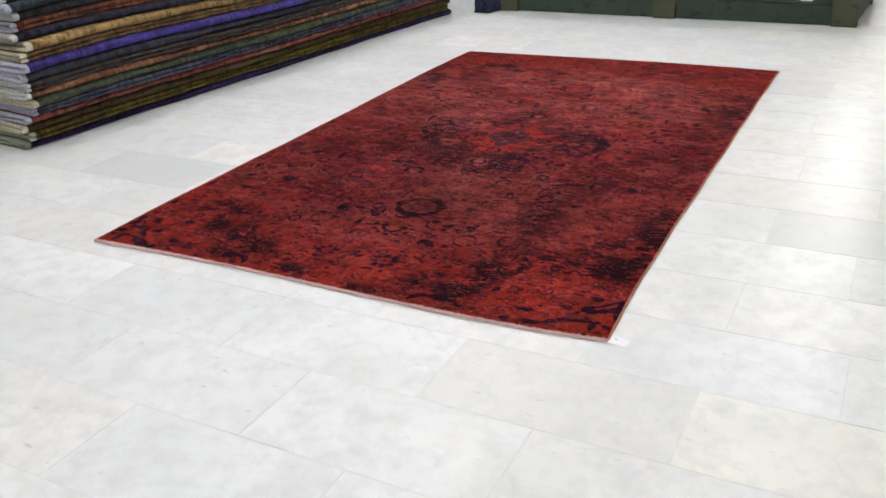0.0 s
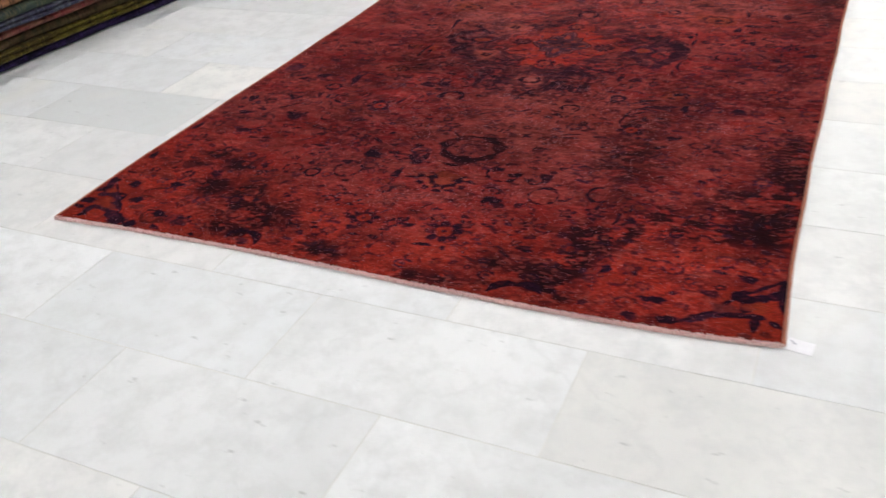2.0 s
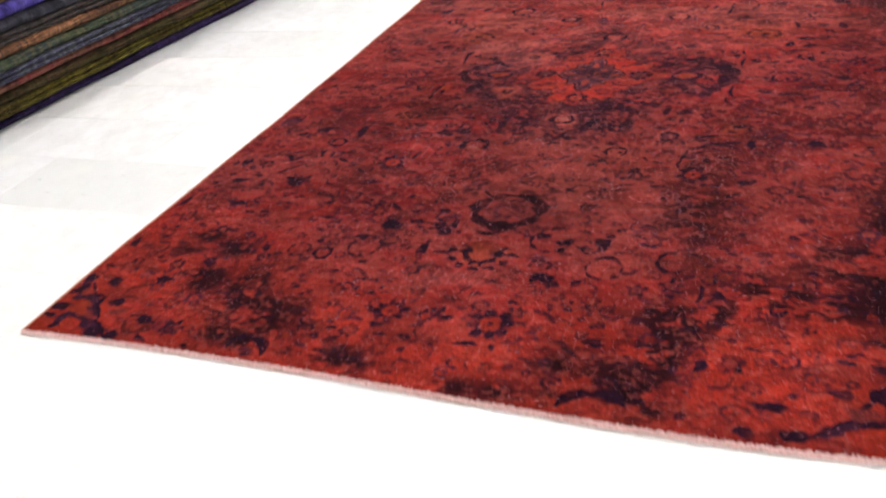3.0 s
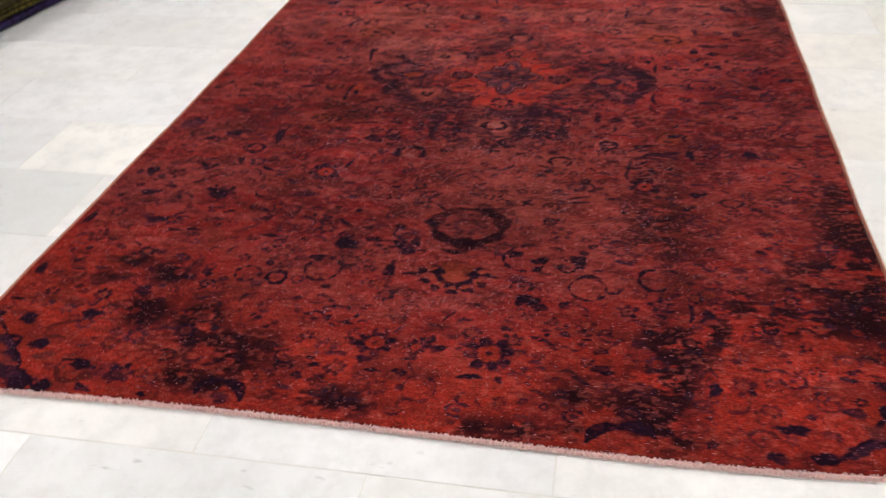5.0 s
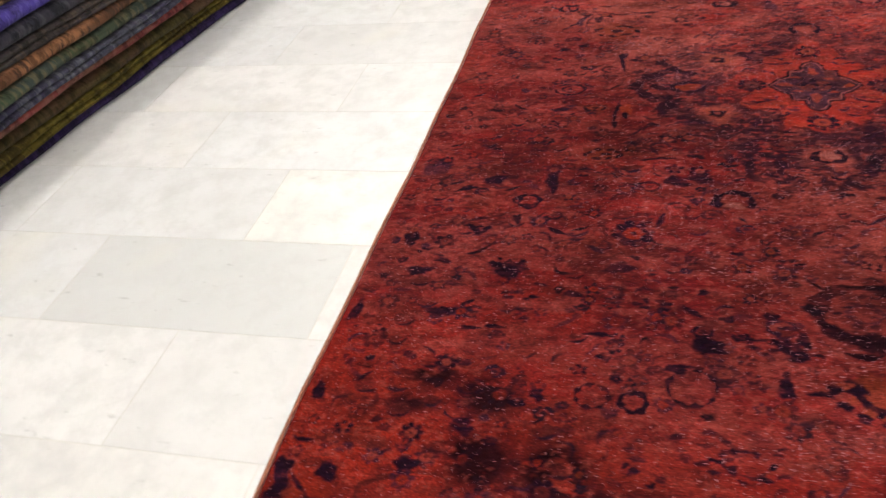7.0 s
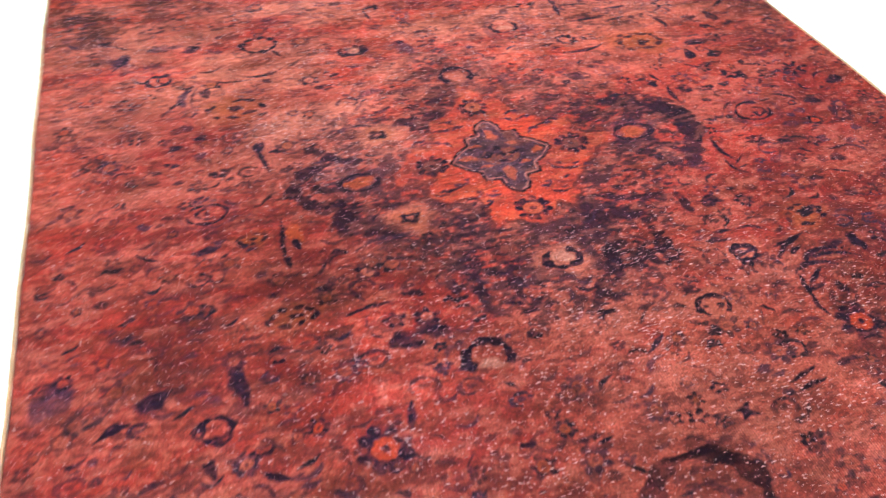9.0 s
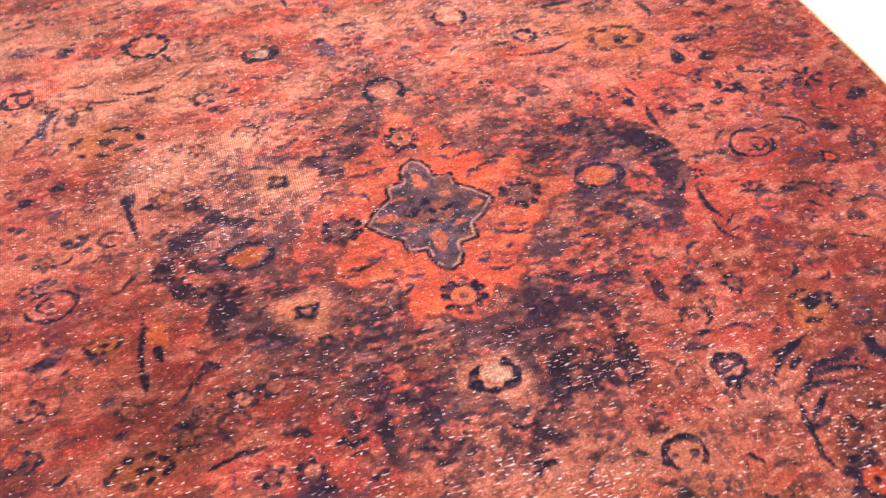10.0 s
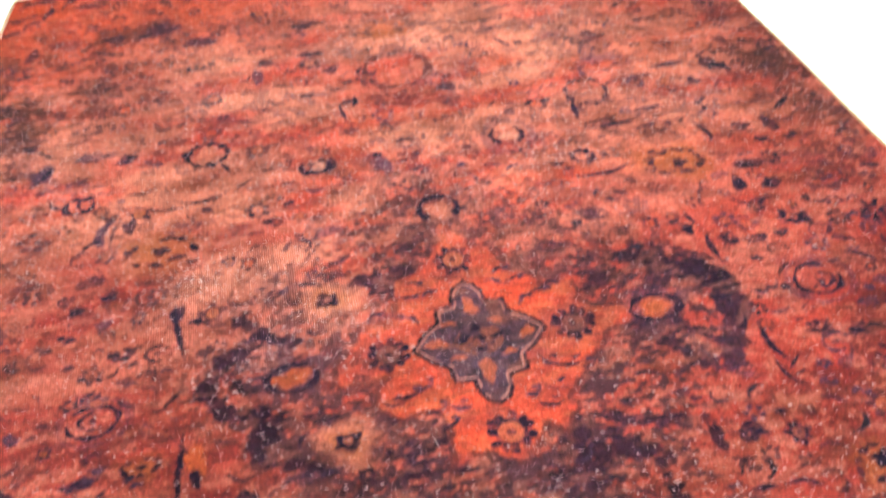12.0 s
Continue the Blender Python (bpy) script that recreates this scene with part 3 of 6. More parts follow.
    d.blob(-0.789, -0.616, 0.014, 0.059, NAVY, 0.9)
    d.dots(-0.989, -0.848, 0.032, 0.055, 6, 0.9)
    d.blob(-0.855, -1.043, 0.052, 0.027, NAVY, 0.9)
    d.blob(-0.561, -1.017, 0.045, 0.02, NAVY, 0.7)
    d.dots(-0.3, -0.93, 0.053, 0.04, 6, 0.8)
    d.dots(-0.131, -0.971, 0.031, 0.032, 5, 0.9)
    d.blob(0.73, -0.879, 0.022, 0.019, NAVY, 0.9)
    d.ring(0.831, -0.919, 0.033, 0.023, 0.01, NAVY, 0.8)
    d.blob(0.719, -0.608, 0.014, 0.032, NAVY, 0.9)
    d.rosette(0.788, -0.606, 0.027, NAVY, DIM, 1.0, 6)
    d.blob(0.922, -0.588, 0.023, 0.028, NAVY, 0.9)
    d.stroke(0.17, -1.01, 0.199, -0.969, 0.0076, NAVY, 1.0, 0)
    d.stroke(0.167, -0.98, 0.21, -1.004, 0.0071, NAVY, 1.0, 0)
    d.stroke(0.312, -0.952, 0.392, -0.925, 0.0056, NAVY, 1.0, 0)
    d.stroke(0.313, -0.976, 0.393, -0.959, 0.0057, NAVY, 1.0, 0)
    d.blob(-0.338, -1.292, 0.032, 0.03, NAVY, 1.0)
    d.blob(-0.171, -1.273, 0.019, 0.021, NAVY, 0.9)
    d.blob(-0.127, -1.253, 0.013, 0.032, NAVY, 0.9)
    d.blob(-0.141, -1.303, 0.025, 0.018, NAVY, 0.9)
    d.dots(-0.166, -1.294, 0.075, 0.052, 9, 0.9)
    d.blob(-0.17, -1.398, 0.011, 0.038, NAVY, 0.9)
    d.ring(0.212, -1.303, 0.062, 0.063, 0.018, NAVY, 1.2, (0.9, 0.8), 8)
    d.blob(0.18, -1.281, 0.021, 0.02, NAVY, 0.9)
    d.blob(0.256, -1.308, 0.023, 0.019, NAVY, 1.0)
    d.blob(0.371, -1.296, 0.026, 0.027, NAVY, 1.1)
    d.blob(0.199, -1.407, 0.023, 0.02, GREY, 0.6)
    d.ring(0.403, -1.426, 0.05, 0.053, 0.011, NAVY, 0.9, None, 8)
    d.stroke(0.367, -1.388, 0.436, -1.376, 0.0074, NAVY, 1.0, 0.017)
    d.blob(0.222, -1.501, 0.016, 0.021, NAVY, 0.9)
    d.blob(0.252, -1.5, 0.019, 0.021, NAVY, 0.9)
    d.blob(0.276, -1.529, 0.019, 0.016, NAVY, 0.9)
    d.dots(0.248, -1.509, 0.046, 0.038, 6, 0.9)
    d.rosette(0.513, -1.512, 0.031, NAVY, DIM, 1.2, 5)
    d.rosette(0.599, -1.477, 0.034, NAVY, DIM, 1.2, 5)
    d.stroke(0.674, -1.453, 0.672, -1.546, 0.0070, NAVY, 1.0, 0.01)
    d.blob(0.725, -1.494, 0.015, 0.018, NAVY, 0.9)
    d.ring(0.586, -1.362, 0.044, 0.049, 0.015, NAVY, 0.9, (0.4, 1.2))
    d.ring(-0.59, -1.478, 0.038, 0.035, 0.013, NAVY, 0.9, None, 7)
    d.ring(-0.498, -1.485, 0.028, 0.029, 0.019, NAVY, 1.4)
    d.ring(-0.372, -1.427, 0.053, 0.054, 0.013, NAVY, 1.0, None, 9)
    d.blob(-0.712, -1.486, 0.016, 0.016, NAVY, 0.9)
    d.rosette(-0.136, -1.729, 0.051, NAVY, RED, 1.4, 8)
    d.rosette(0.166, -1.731, 0.064, NAVY, RED, 1.5, 8)
    d.stroke(0.098, -1.832, 0.163, -1.826, 0.0096, NAVY, 1.0, 0.006)
    d.stroke(-0.142, -1.833, -0.095, -1.835, 0.0064, NAVY, 1.0, 0)
    d.blob(0.11, -1.902, 0.01, 0.009, NAVY, 0.9)
    d.blob(0.202, -1.826, 0.012, 0.01, NAVY, 0.9)
    d.ring(0.012, -1.882, 0.042, 0.046, 0.013, NAVY, 0.6, None, 6)
    d.ring(0.322, -1.9, 0.009, 0.009, 0.008, NAVY, 1.0)
    d.dots(0.345, -1.649, 0.087, 0.063, 14, 1.0)
    d.dots(-0.333, -1.608, 0.087, 0.056, 12, 0.8)
    d.blob(0.029, -1.731, 0.018, 0.015, NAVY, 0.9)
    d.blob(0.001, -1.721, 0.011, 0.017, NAVY, 0.9)
    d.blob(0.454, -1.754, 0.029, 0.016, NAVY, 1.0)
    d.blob(-1.132, -1.761, 0.02, 0.019, NAVY, 0.9)
    d.blob(-1.033, -1.861, 0.021, 0.02, NAVY, 0.9)
    d.blob(-0.881, -1.917, 0.017, 0.02, NAVY, 1.0)
    d.blob(-0.843, -1.993, 0.011, 0.011, NAVY, 0.9)
    d.rosette(-0.761, -1.936, 0.039, NAVY, DIM, 0.9, 6)
    d.blob(-0.938, -2.01, 0.017, 0.02, NAVY, 1.0)
    d.blob(-0.304, -1.878, 0.012, 0.013, NAVY, 0.9)
    d.blob(-0.669, -1.999, 0.011, 0.009, NAVY, 0.9)
    d.blob(-0.863, -1.597, 0.028, 0.022, NAVY, 1.0)
    d.blob(-1.231, -1.532, 0.013, 0.031, NAVY, 0.9)
    d.blob(-0.96, -1.718, 0.019, 0.019, NAVY, 0.9)
    d.stroke(-1.198, -1.92, -1.208, -1.952, 0.0075, NAVY, 1.0, 0)
    d.stroke(-0.533, -1.979, -0.487, -1.925, 0.0138, NAVY, 1.3, 0.02)
    d.stroke(-0.487, -1.925, -0.414, -1.985, 0.0170, NAVY, 1.4, 0.02)
    d.blob(-0.471, -1.979, 0.02, 0.013, GREY, 0.7)
    d.stroke(0.427, -1.997, 0.496, -1.943, 0.0176, NAVY, 1.4, 0.018)
    d.stroke(0.496, -1.943, 0.576, -1.962, 0.0196, NAVY, 1.4, 0.016)
    d.blob(-0.464, -1.996, 0.013, 0.009, NAVY, 0.9)
    d.blob(-0.45, -1.703, 0.009, 0.008, NAVY, 0.9)
    d.blob(0.723, -1.787, 0.016, 0.019, NAVY, 1.0)
    d.blob(0.543, -1.64, 0.02, 0.015, NAVY, 0.9)
    d.blob(-0.151, -1.795, 0.018, 0.016, NAVY, 0.9)
    d.blob(0.194, -1.628, 0.013, 0.012, NAVY, 0.9)
    d.stroke(-1.092, -0.685, -1.019, -0.653, 0.0084, NAVY, 1.0, 0.007)
    d.ring(-0.857, -0.716, 0.039, 0.025, 0.012, NAVY, 0.9)
    d.stroke(-1.01, -0.843, -0.964, -0.893, 0.0105, NAVY, 1.0, 0)
    d.stroke(-0.965, -0.888, -0.944, -0.851, 0.0104, NAVY, 1.0, 0)
    d.blob(-1.164, -0.925, 0.025, 0.026, NAVY, 1.1)
    d.stroke(-0.99, -0.985, -0.926, -0.94, 0.0071, NAVY, 1.0, -0.01)
    d.stroke(-0.775, -0.849, -0.724, -0.88, 0.0089, NAVY, 1.0, 0)
    d.blob(-0.871, -0.809, 0.014, 0.018, NAVY, 0.9)
    d.blob(-0.799, -0.605, 0.016, 0.04, NAVY, 0.9)
    d.blob(-1.175, -0.548, 0.043, 0.044, GREY, 0.7)
    d.dots(-0.862, -1.024, 0.058, 0.037, 9, 1.1)
    d.blob(-1.106, -1.067, 0.03, 0.021, NAVY, 0.9)
    d.blob(-1.046, -1.018, 0.02, 0.011, NAVY, 0.9)
    d.blob(-1, -1.228, 0.037, 0.022, NAVY, 0.8)
    d.stroke(-0.953, -1.198, -0.927, -1.176, 0.0085, NAVY, 1.0, 0)
    d.dots(-0.823, -1.149, 0.053, 0.029, 7, 0.9)
    d.blob(-1.23, -1.245, 0.016, 0.034, NAVY, 1.0)
    d.stroke(-0.877, -1.271, -0.831, -1.274, 0.0079, NAVY, 1.0, 0)
    d.stroke(-0.63, -1.277, -0.558, -1.276, 0.0074, NAVY, 1.0, 0)
    d.blob(-0.913, -1.28, 0.03, 0.007, NAVY, 0.9)
    d.blob(-0.672, -1.131, 0.021, 0.014, NAVY, 0.9)
    d.blob(-0.35, -1.283, 0.022, 0.02, NAVY, 1.1)
    d.stroke(-0.399, -1.158, -0.351, -1.195, 0.0099, NAVY, 1.0, 0)
    d.dots(-0.468, -1.156, 0.043, 0.022, 6, 0.9)
    d.blob(-0.351, -1.101, 0.014, 0.012, NAVY, 0.9)
    d.blob(-0.408, -1.375, 0.026, 0.012, NAVY, 0.8)
    d.stroke(-0.43, -1.362, -0.35, -1.366, 0.0058, NAVY, 1.0, 0)
    d.dots(-0.265, -1.624, 0.081, 0.055, 12, 1.0)
    d.blob(-0.195, -1.177, 0.016, 0.015, NAVY, 0.9)
    d.dots(-0.193, -1.277, 0.065, 0.035, 9, 1.0)
    d.blob(-0.178, -1.414, 0.015, 0.029, NAVY, 0.9)
    d.blob(0.065, -1.398, 0.03, 0.028, NAVY, 1.2)
    d.blob(-0.033, -1.392, 0.022, 0.025, NAVY, 1.2)
    d.stroke(-0.029, -1.426, 0.062, -1.432, 0.0096, NAVY, 1.3, -0.036)
    d.blob(-1.136, -1.745, 0.012, 0.014, NAVY, 0.9)
    d.blob(-0.971, -1.704, 0.013, 0.013, NAVY, 0.9)
    d.ring(-0.909, -1.763, 0.051, 0.031, 0.009, RUST, 0.7, (DOWN, 1.0))
    d.ring(-1.004, -1.795, 0.046, 0.034, 0.007, RUST, 0.6, (0.3, 1.3))
    d.blob(-1.043, -1.847, 0.013, 0.009, NAVY, 0.9)
    d.blob(0.019, -1.147, 0.078, 0.067, DIM, 0.5)
    d.ring(0.019, -1.147, 0.109, 0.096, 0.047, RING, 0.85)
    d.ring(0.018, -1.149, 0.109, 0.096, 0.06, RING, 0.7, (1.57, 1.9))
    d.dots(0.018, -1.149, 0.068, 0.054, 10, 0.8)
    d.ring(0.018, -1.149, 0.039, 0.031, 0.014, GREY, 0.5, None, 6)
    d.dots(0.018, -1.149, 0.125, 0.126, 12, 0.5)
    d.stroke(-0.042, -1.284, 0.038, -1.282, 0.0104, RING, 1.0, -0.01)

def motifs_far_end(d):
    d.ring(-0.905, 0.712, 0.037, 0.032, 0.017, NAVY, 1.1, (0.2, 0.4))
    d.ring(-0.571, 0.852, 0.058, 0.047, 0.02, NAVY, 1.0, None, 9)
    d.blob(-1.019, 0.882, 0.03, 0.038, GREY, 0.8)
    d.stroke(-1.047, 0.826, -0.993, 0.914, 0.0088, NAVY, 1.0, -0.007)
    d.stroke(-0.841, 0.536, -0.805, 0.626, 0.0122, GREY, 0.8, 0.02)
    d.dots(-1.004, 0.581, 0.045, 0.045, 7, 0.9)
    d.dots(-0.627, 1.458, 0.058, 0.069, 7, 0.7)
    d.blob(-0.58, 1.509, 0.051, 0.028, NAVY, 0.7)
    d.dots(-0.404, 1.446, 0.054, 0.061, 7, 0.7)
    d.blob(-0.376, 1.303, 0.024, 0.025, NAVY, 0.8)
    d.blob(-0.407, 1.227, 0.015, 0.048, GREY, 0.6)
    d.blob(-0.177, 1.202, 0.022, 0.021, NAVY, 0.8)
    d.blob(-0.237, 1.318, 0.034, 0.022, NAVY, 0.7)
    d.dots(-0.043, 1.443, 0.07, 0.07, 9, 0.8)
    d.dots(0.051, 1.422, 0.046, 0.062, 7, 0.7)
    d.stroke(-0.18, 1, -0.119, 1.014, 0.0093, NAVY, 1.0, 0)
    d.stroke(-0.177, 0.993, -0.168, 0.911, 0.0073, NAVY, 1.0, 0)
    d.blob(-0.128, 1.004, 0.01, 0.021, NAVY, 0.9)
    d.blob(-0.237, 1.513, 0.032, 0.032, NAVY, 0.7)
    d.blob(0.174, 1.403, 0.027, 0.015, NAVY, 0.6)
    d.ring(0.26, 0.715, 0.044, 0.041, 0.019, NAVY, 0.9, (UP, 0.7))
    d.blob(0.263, 0.708, 0.022, 0.016, PALE, 0.8)
    d.ring(0.262, 0.709, 0.069, 0.071, 0.03, GREY, 0.35)
    d.dots(-0.01, 0.716, 0.041, 0.047, 7, 0.7)
    d.blob(-0.104, 0.685, 0.025, 0.036, GREY, 0.5)
    d.rosette(-0.268, 0.711, 0.038, NAVY, PALE, 0.8, 6)
    d.dots(-0.675, 1.034, 0.069, 0.042, 8, 0.8)
    d.dots(-0.904, 1.057, 0.045, 0.037, 7, 0.8)
    d.dots(-0.886, 0.93, 0.043, 0.028, 6, 0.8)
    d.blob(-0.79, 0.883, 0.023, 0.019, NAVY, 0.8)
    d.blob(-1.067, 1.018, 0.024, 0.015, NAVY, 0.9)
    d.stroke(-1.049, 0.999, -0.989, 0.954, 0.0059, NAVY, 1.0, 0)
    d.dots(-0.729, 1.175, 0.047, 0.026, 6, 0.8)
    d.blob(-0.262, 1.076, 0.028, 0.016, NAVY, 0.7)
    d.dots(-0.35, 0.938, 0.044, 0.029, 5, 0.5)
    d.stroke(-0.495, 0.99, -0.429, 0.988, 0.0044, NAVY, 1.0, 0)
    d.ring(0.544, 0.862, 0.06, 0.068, 0.02, NAVY, 0.9, None, 9)
    d.stroke(0.488, 0.825, 0.477, 0.732, 0.0083, NAVY, 1.0, 0)
    d.stroke(0.482, 0.684, 0.626, 0.687, 0.0097, NAVY, 0.8, -0.007)
    d.stroke(0.617, 0.644, 0.69, 0.657, 0.0068, NAVY, 1.0, 0)
    d.stroke(0.644, 0.732, 0.728, 0.728, 0.0073, NAVY, 1.0, 0)
    d.rosette(0.858, 0.708, 0.035, NAVY, ROSY, 1.0, 5)
    d.stroke(1.026, 0.627, 1.093, 0.68, 0.0097, NAVY, 1.0, 0)
    d.rosette(1.166, 0.962, 0.035, NAVY, DIM, 1.0, 6)
    d.blob(0.951, 0.907, 0.024, 0.04, NAVY, 0.9)
    d.blob(0.987, 0.875, 0.017, 0.026, NAVY, 0.9)
    d.stroke(0.92, 0.941, 0.974, 0.978, 0.0059, NAVY, 1.0, 0)
    d.stroke(0.775, 0.62, 0.789, 0.532, 0.0095, NAVY, 0.8, 0.013)
    d.palmette(0.669, 0.474, 0.086, 0.06, 9, 0.9)
    d.blob(0.658, 0.457, 0.009, 0.013, NAVY, 1.1)
    d.rosette(0.425, 0.566, 0.033, NAVY, ROSY, 0.8, 6)
    d.stroke(0.46, 0.466, 0.536, 0.499, 0.0064, NAVY, 1.0, 0)
    d.dots(0.502, 0.556, 0.033, 0.026, 6, 0.7)
    d.blob(0.781, 0.342, 0.014, 0.023, NAVY, 0.9)
    d.blob(0.844, 0.319, 0.017, 0.014, NAVY, 0.9)
    d.stroke(0.796, 0.404, 0.865, 0.399, 0.0060, NAVY, 1.0, 0)
    d.stroke(0.913, 0.523, 0.948, 0.48, 0.0068, NAVY, 1.0, 0)
    d.blob(0.974, 0.567, 0.018, 0.034, NAVY, 0.8)
    d.blob(0.92, 0.504, 0.015, 0.016, NAVY, 0.9)
    d.rosette(1.148, 0.673, 0.025, NAVY, DIM, 0.9, 5)
    d.dots(0.844, 0.186, 0.032, 0.03, 7, 0.9)
    d.dots(1.039, 0.16, 0.032, 0.036, 6, 0.9)
    d.blob(0.998, 0.268, 0.017, 0.019, NAVY, 0.6)
    d.dots(1.013, 0.362, 0.037, 0.026, 5, 0.6)
    d.blob(1.129, 0.328, 0.022, 0.013, NAVY, 0.7)
    d.blob(0.661, 1.169, 0.029, 0.029, NAVY, 0.6)
    d.blob(0.639, 1.028, 0.052, 0.027, GREY, 0.5)
    d.dots(0.609, 1.02, 0.063, 0.041, 6, 0.6)
    d.blob(0.833, 0.933, 0.051, 0.013, NAVY, 0.7)
    d.stroke(0.776, 1.191, 0.883, 1.142, 0.0062, NAVY, 1.0, 0)
    d.blob(0.346, 1.308, 0.03, 0.023, NAVY, 0.6)
    d.stroke(0.359, 1.245, 0.4, 1.187, 0.0079, NAVY, 1.0, 0)
    d.dots(0.373, 1.452, 0.059, 0.041, 6, 0.6)
    d.blob(0.153, 1.003, 0.031, 0.022, NAVY, 0.7)
    d.stroke(0.11, 0.923, 0.155, 0.931, 0.0059, NAVY, 1.0, 0)
    d.blob(0.727, 0.898, 0.027, 0.016, NAVY, 0.7)
    d.blob(0.87, 0.831, 0.017, 0.019, NAVY, 0.7)
    d.dots(1.034, 0.707, 0.044, 0.024, 5, 0.7)
    d.blob(1.115, 0.846, 0.03, 0.013, NAVY, 0.6)
    d.blob(1.046, 1.029, 0.025, 0.021, NAVY, 0.5)
    d.blob(-1.025, 1.621, 0.06, 0.032, NAVY, 0.5)
    d.blob(-0.865, 1.61, 0.04, 0.025, NAVY, 0.6)
    d.blob(-0.714, 1.631, 0.069, 0.041, NAVY, 0.7)
    d.blob(-1.13, 1.576, 0.02, 0.036, NAVY, 0.6)
    d.blob(-1.001, 1.886, 0.065, 0.023, NAVY, 0.5)
    d.dots(-1.104, 1.831, 0.064, 0.054, 6, 0.6)


def near_corners(d):
    """The scalloped corner pieces at the near end, and the leaves beside them."""
    d.stroke(-1.245, -1.735, -1.214, -1.828, 0.016, GREY, 1.2)
    d.blob(-1.217, -1.819, 0.03, 0.024, NAVY, 1.0)
    d.blob(-1.235, -1.755, 0.02, 0.022, NAVY, 1.1)
    d.stroke(-1.216, -1.866, -1.174, -1.853, 0.018, GREY, 1.4)
    d.stroke(-1.183, -1.855, -1.129, -1.848, 0.018, GREY, 1.4)
    d.stroke(-1.138, -1.852, -1.097, -1.910, 0.024, GREY, 1.4)
    d.stroke(-1.105, -1.901, -1.061, -1.933, 0.024, GREY, 1.4)
    d.stroke(-1.079, -1.963, -1.026, -1.984, 0.024, GREY, 1.4)
    d.stroke(-1.036, -1.978, -0.984, -2.022, 0.024, GREY, 1.4)
    d.blob(-1.004, -2.002, 0.035, 0.026, NAVY, 0.8)
    d.blob(-1.119, -1.883, 0.025, 0.025, GREY, 1.2)
    d.stroke(-1.211, -1.773, -1.137, -1.842, 0.0065, NAVY, 1.5)
    d.stroke(-1.149, -1.835, -1.095, -1.838, 0.0065, NAVY, 1.5)
    d.stroke(-1.100, -1.833, -1.098, -1.888, 0.0065, NAVY, 1.5)
    d.stroke(-1.104, -1.878, -1.045, -1.930, 0.0065, NAVY, 1.5)
    d.stroke(-1.052, -1.922, -1.040, -1.955, 0.0065, NAVY, 1.5)
    d.stroke(-1.047, -1.949, -0.988, -1.981, 0.0065, NAVY, 1.5)
    d.stroke(-0.998, -1.973, -0.958, -2.021, 0.0065, NAVY, 1.5)
    d.stroke(-1.258, -1.914, -1.195, -1.911, 0.02, NAVY, 1.1)
    d.blob(-1.216, -1.911, 0.035, 0.02, NAVY, 0.9)
    d.stroke(-1.172, -1.929, -1.171, -2.010, 0.018, GREY, 1.3)
    d.stroke(-1.170, -1.942, -1.122, -1.942, 0.014, GREY, 1.3)
    d.stroke(-1.133, -1.940, -1.072, -1.961, 0.014, GREY, 1.3)
    d.blob(-1.171, -2.002, 0.018, 0.014, NAVY, 0.9)
    d.blob(-1.223, -1.96, 0.028, 0.012, NAVY, 1.1)
    d.blob(-1.152, -1.903, 0.035, 0.026, ORANGE, 0.7)
    d.blob(-1.105, -1.928, 0.03, 0.018, ORANGE, 0.6)
    d.blob(-1.185, -1.828, 0.022, 0.02, ORANGE, 0.6)
    d.blob(-1.127, -1.763, 0.026, 0.017, NAVY, 1.0)
    d.blob(-1.171, -1.74, 0.022, 0.012, RUST, 0.9)
    d.blob(-1.039, -1.855, 0.028, 0.014, NAVY, 0.9)
    d.blob(-0.999, -1.902, 0.028, 0.018, DIM, 0.9)
    d.blob(-0.877, -1.917, 0.032, 0.02, NAVY, 1.2)
    d.blob(-0.94, -2.006, 0.026, 0.022, NAVY, 1.2)
    d.blob(-0.846, -1.957, 0.022, 0.014, RUST, 1.0)
    d.blob(-0.831, -2.0, 0.018, 0.012, NAVY, 1.0)
    d.blob(-0.961, -1.717, 0.026, 0.016, NAVY, 1.0)
    d.blob(-0.789, -1.934, 0.045, 0.03, NAVY, 0.6)
    d.stroke(-0.941, -1.936, -0.910, -1.977, 0.009, RUST, 1.2)
    d.stroke(-0.918, -1.972, -0.870, -1.985, 0.009, RUST, 1.2)
    d.stroke(-0.878, -1.986, -0.847, -1.965, 0.009, RUST, 1.2)
    d.stroke(-1.058, -1.793, -1.010, -1.759, 0.009, RUST, 1.0)
    d.stroke(-1.018, -1.763, -0.986, -1.749, 0.009, RUST, 1.0)
    d.stroke(-1.036, -1.826, -0.985, -1.822, 0.01, RUST, 1.0)
    d.stroke(0.936, -1.983, 0.977, -1.971, 0.0085, NAVY, 1.5)
    d.stroke(0.968, -1.977, 1.018, -1.924, 0.0085, NAVY, 1.5)
    d.stroke(1.008, -1.933, 1.061, -1.895, 0.0085, NAVY, 1.5)
    d.stroke(1.054, -1.904, 1.073, -1.854, 0.0085, NAVY, 1.5)
    d.stroke(1.068, -1.862, 1.099, -1.832, 0.0085, NAVY, 1.5)
    d.stroke(1.096, -1.840, 1.094, -1.791, 0.0085, NAVY, 1.5)
    d.stroke(1.088, -1.798, 1.149, -1.777, 0.0085, NAVY, 1.5)
    d.stroke(1.136, -1.786, 1.205, -1.711, 0.0085, NAVY, 1.5)
    d.stroke(1.195, -1.720, 1.228, -1.699, 0.0085, NAVY, 1.5)
    d.stroke(0.999, -1.963, 1.050, -1.915, 0.013, GREY, 1.3)
    d.stroke(1.039, -1.923, 1.101, -1.894, 0.013, GREY, 1.3)
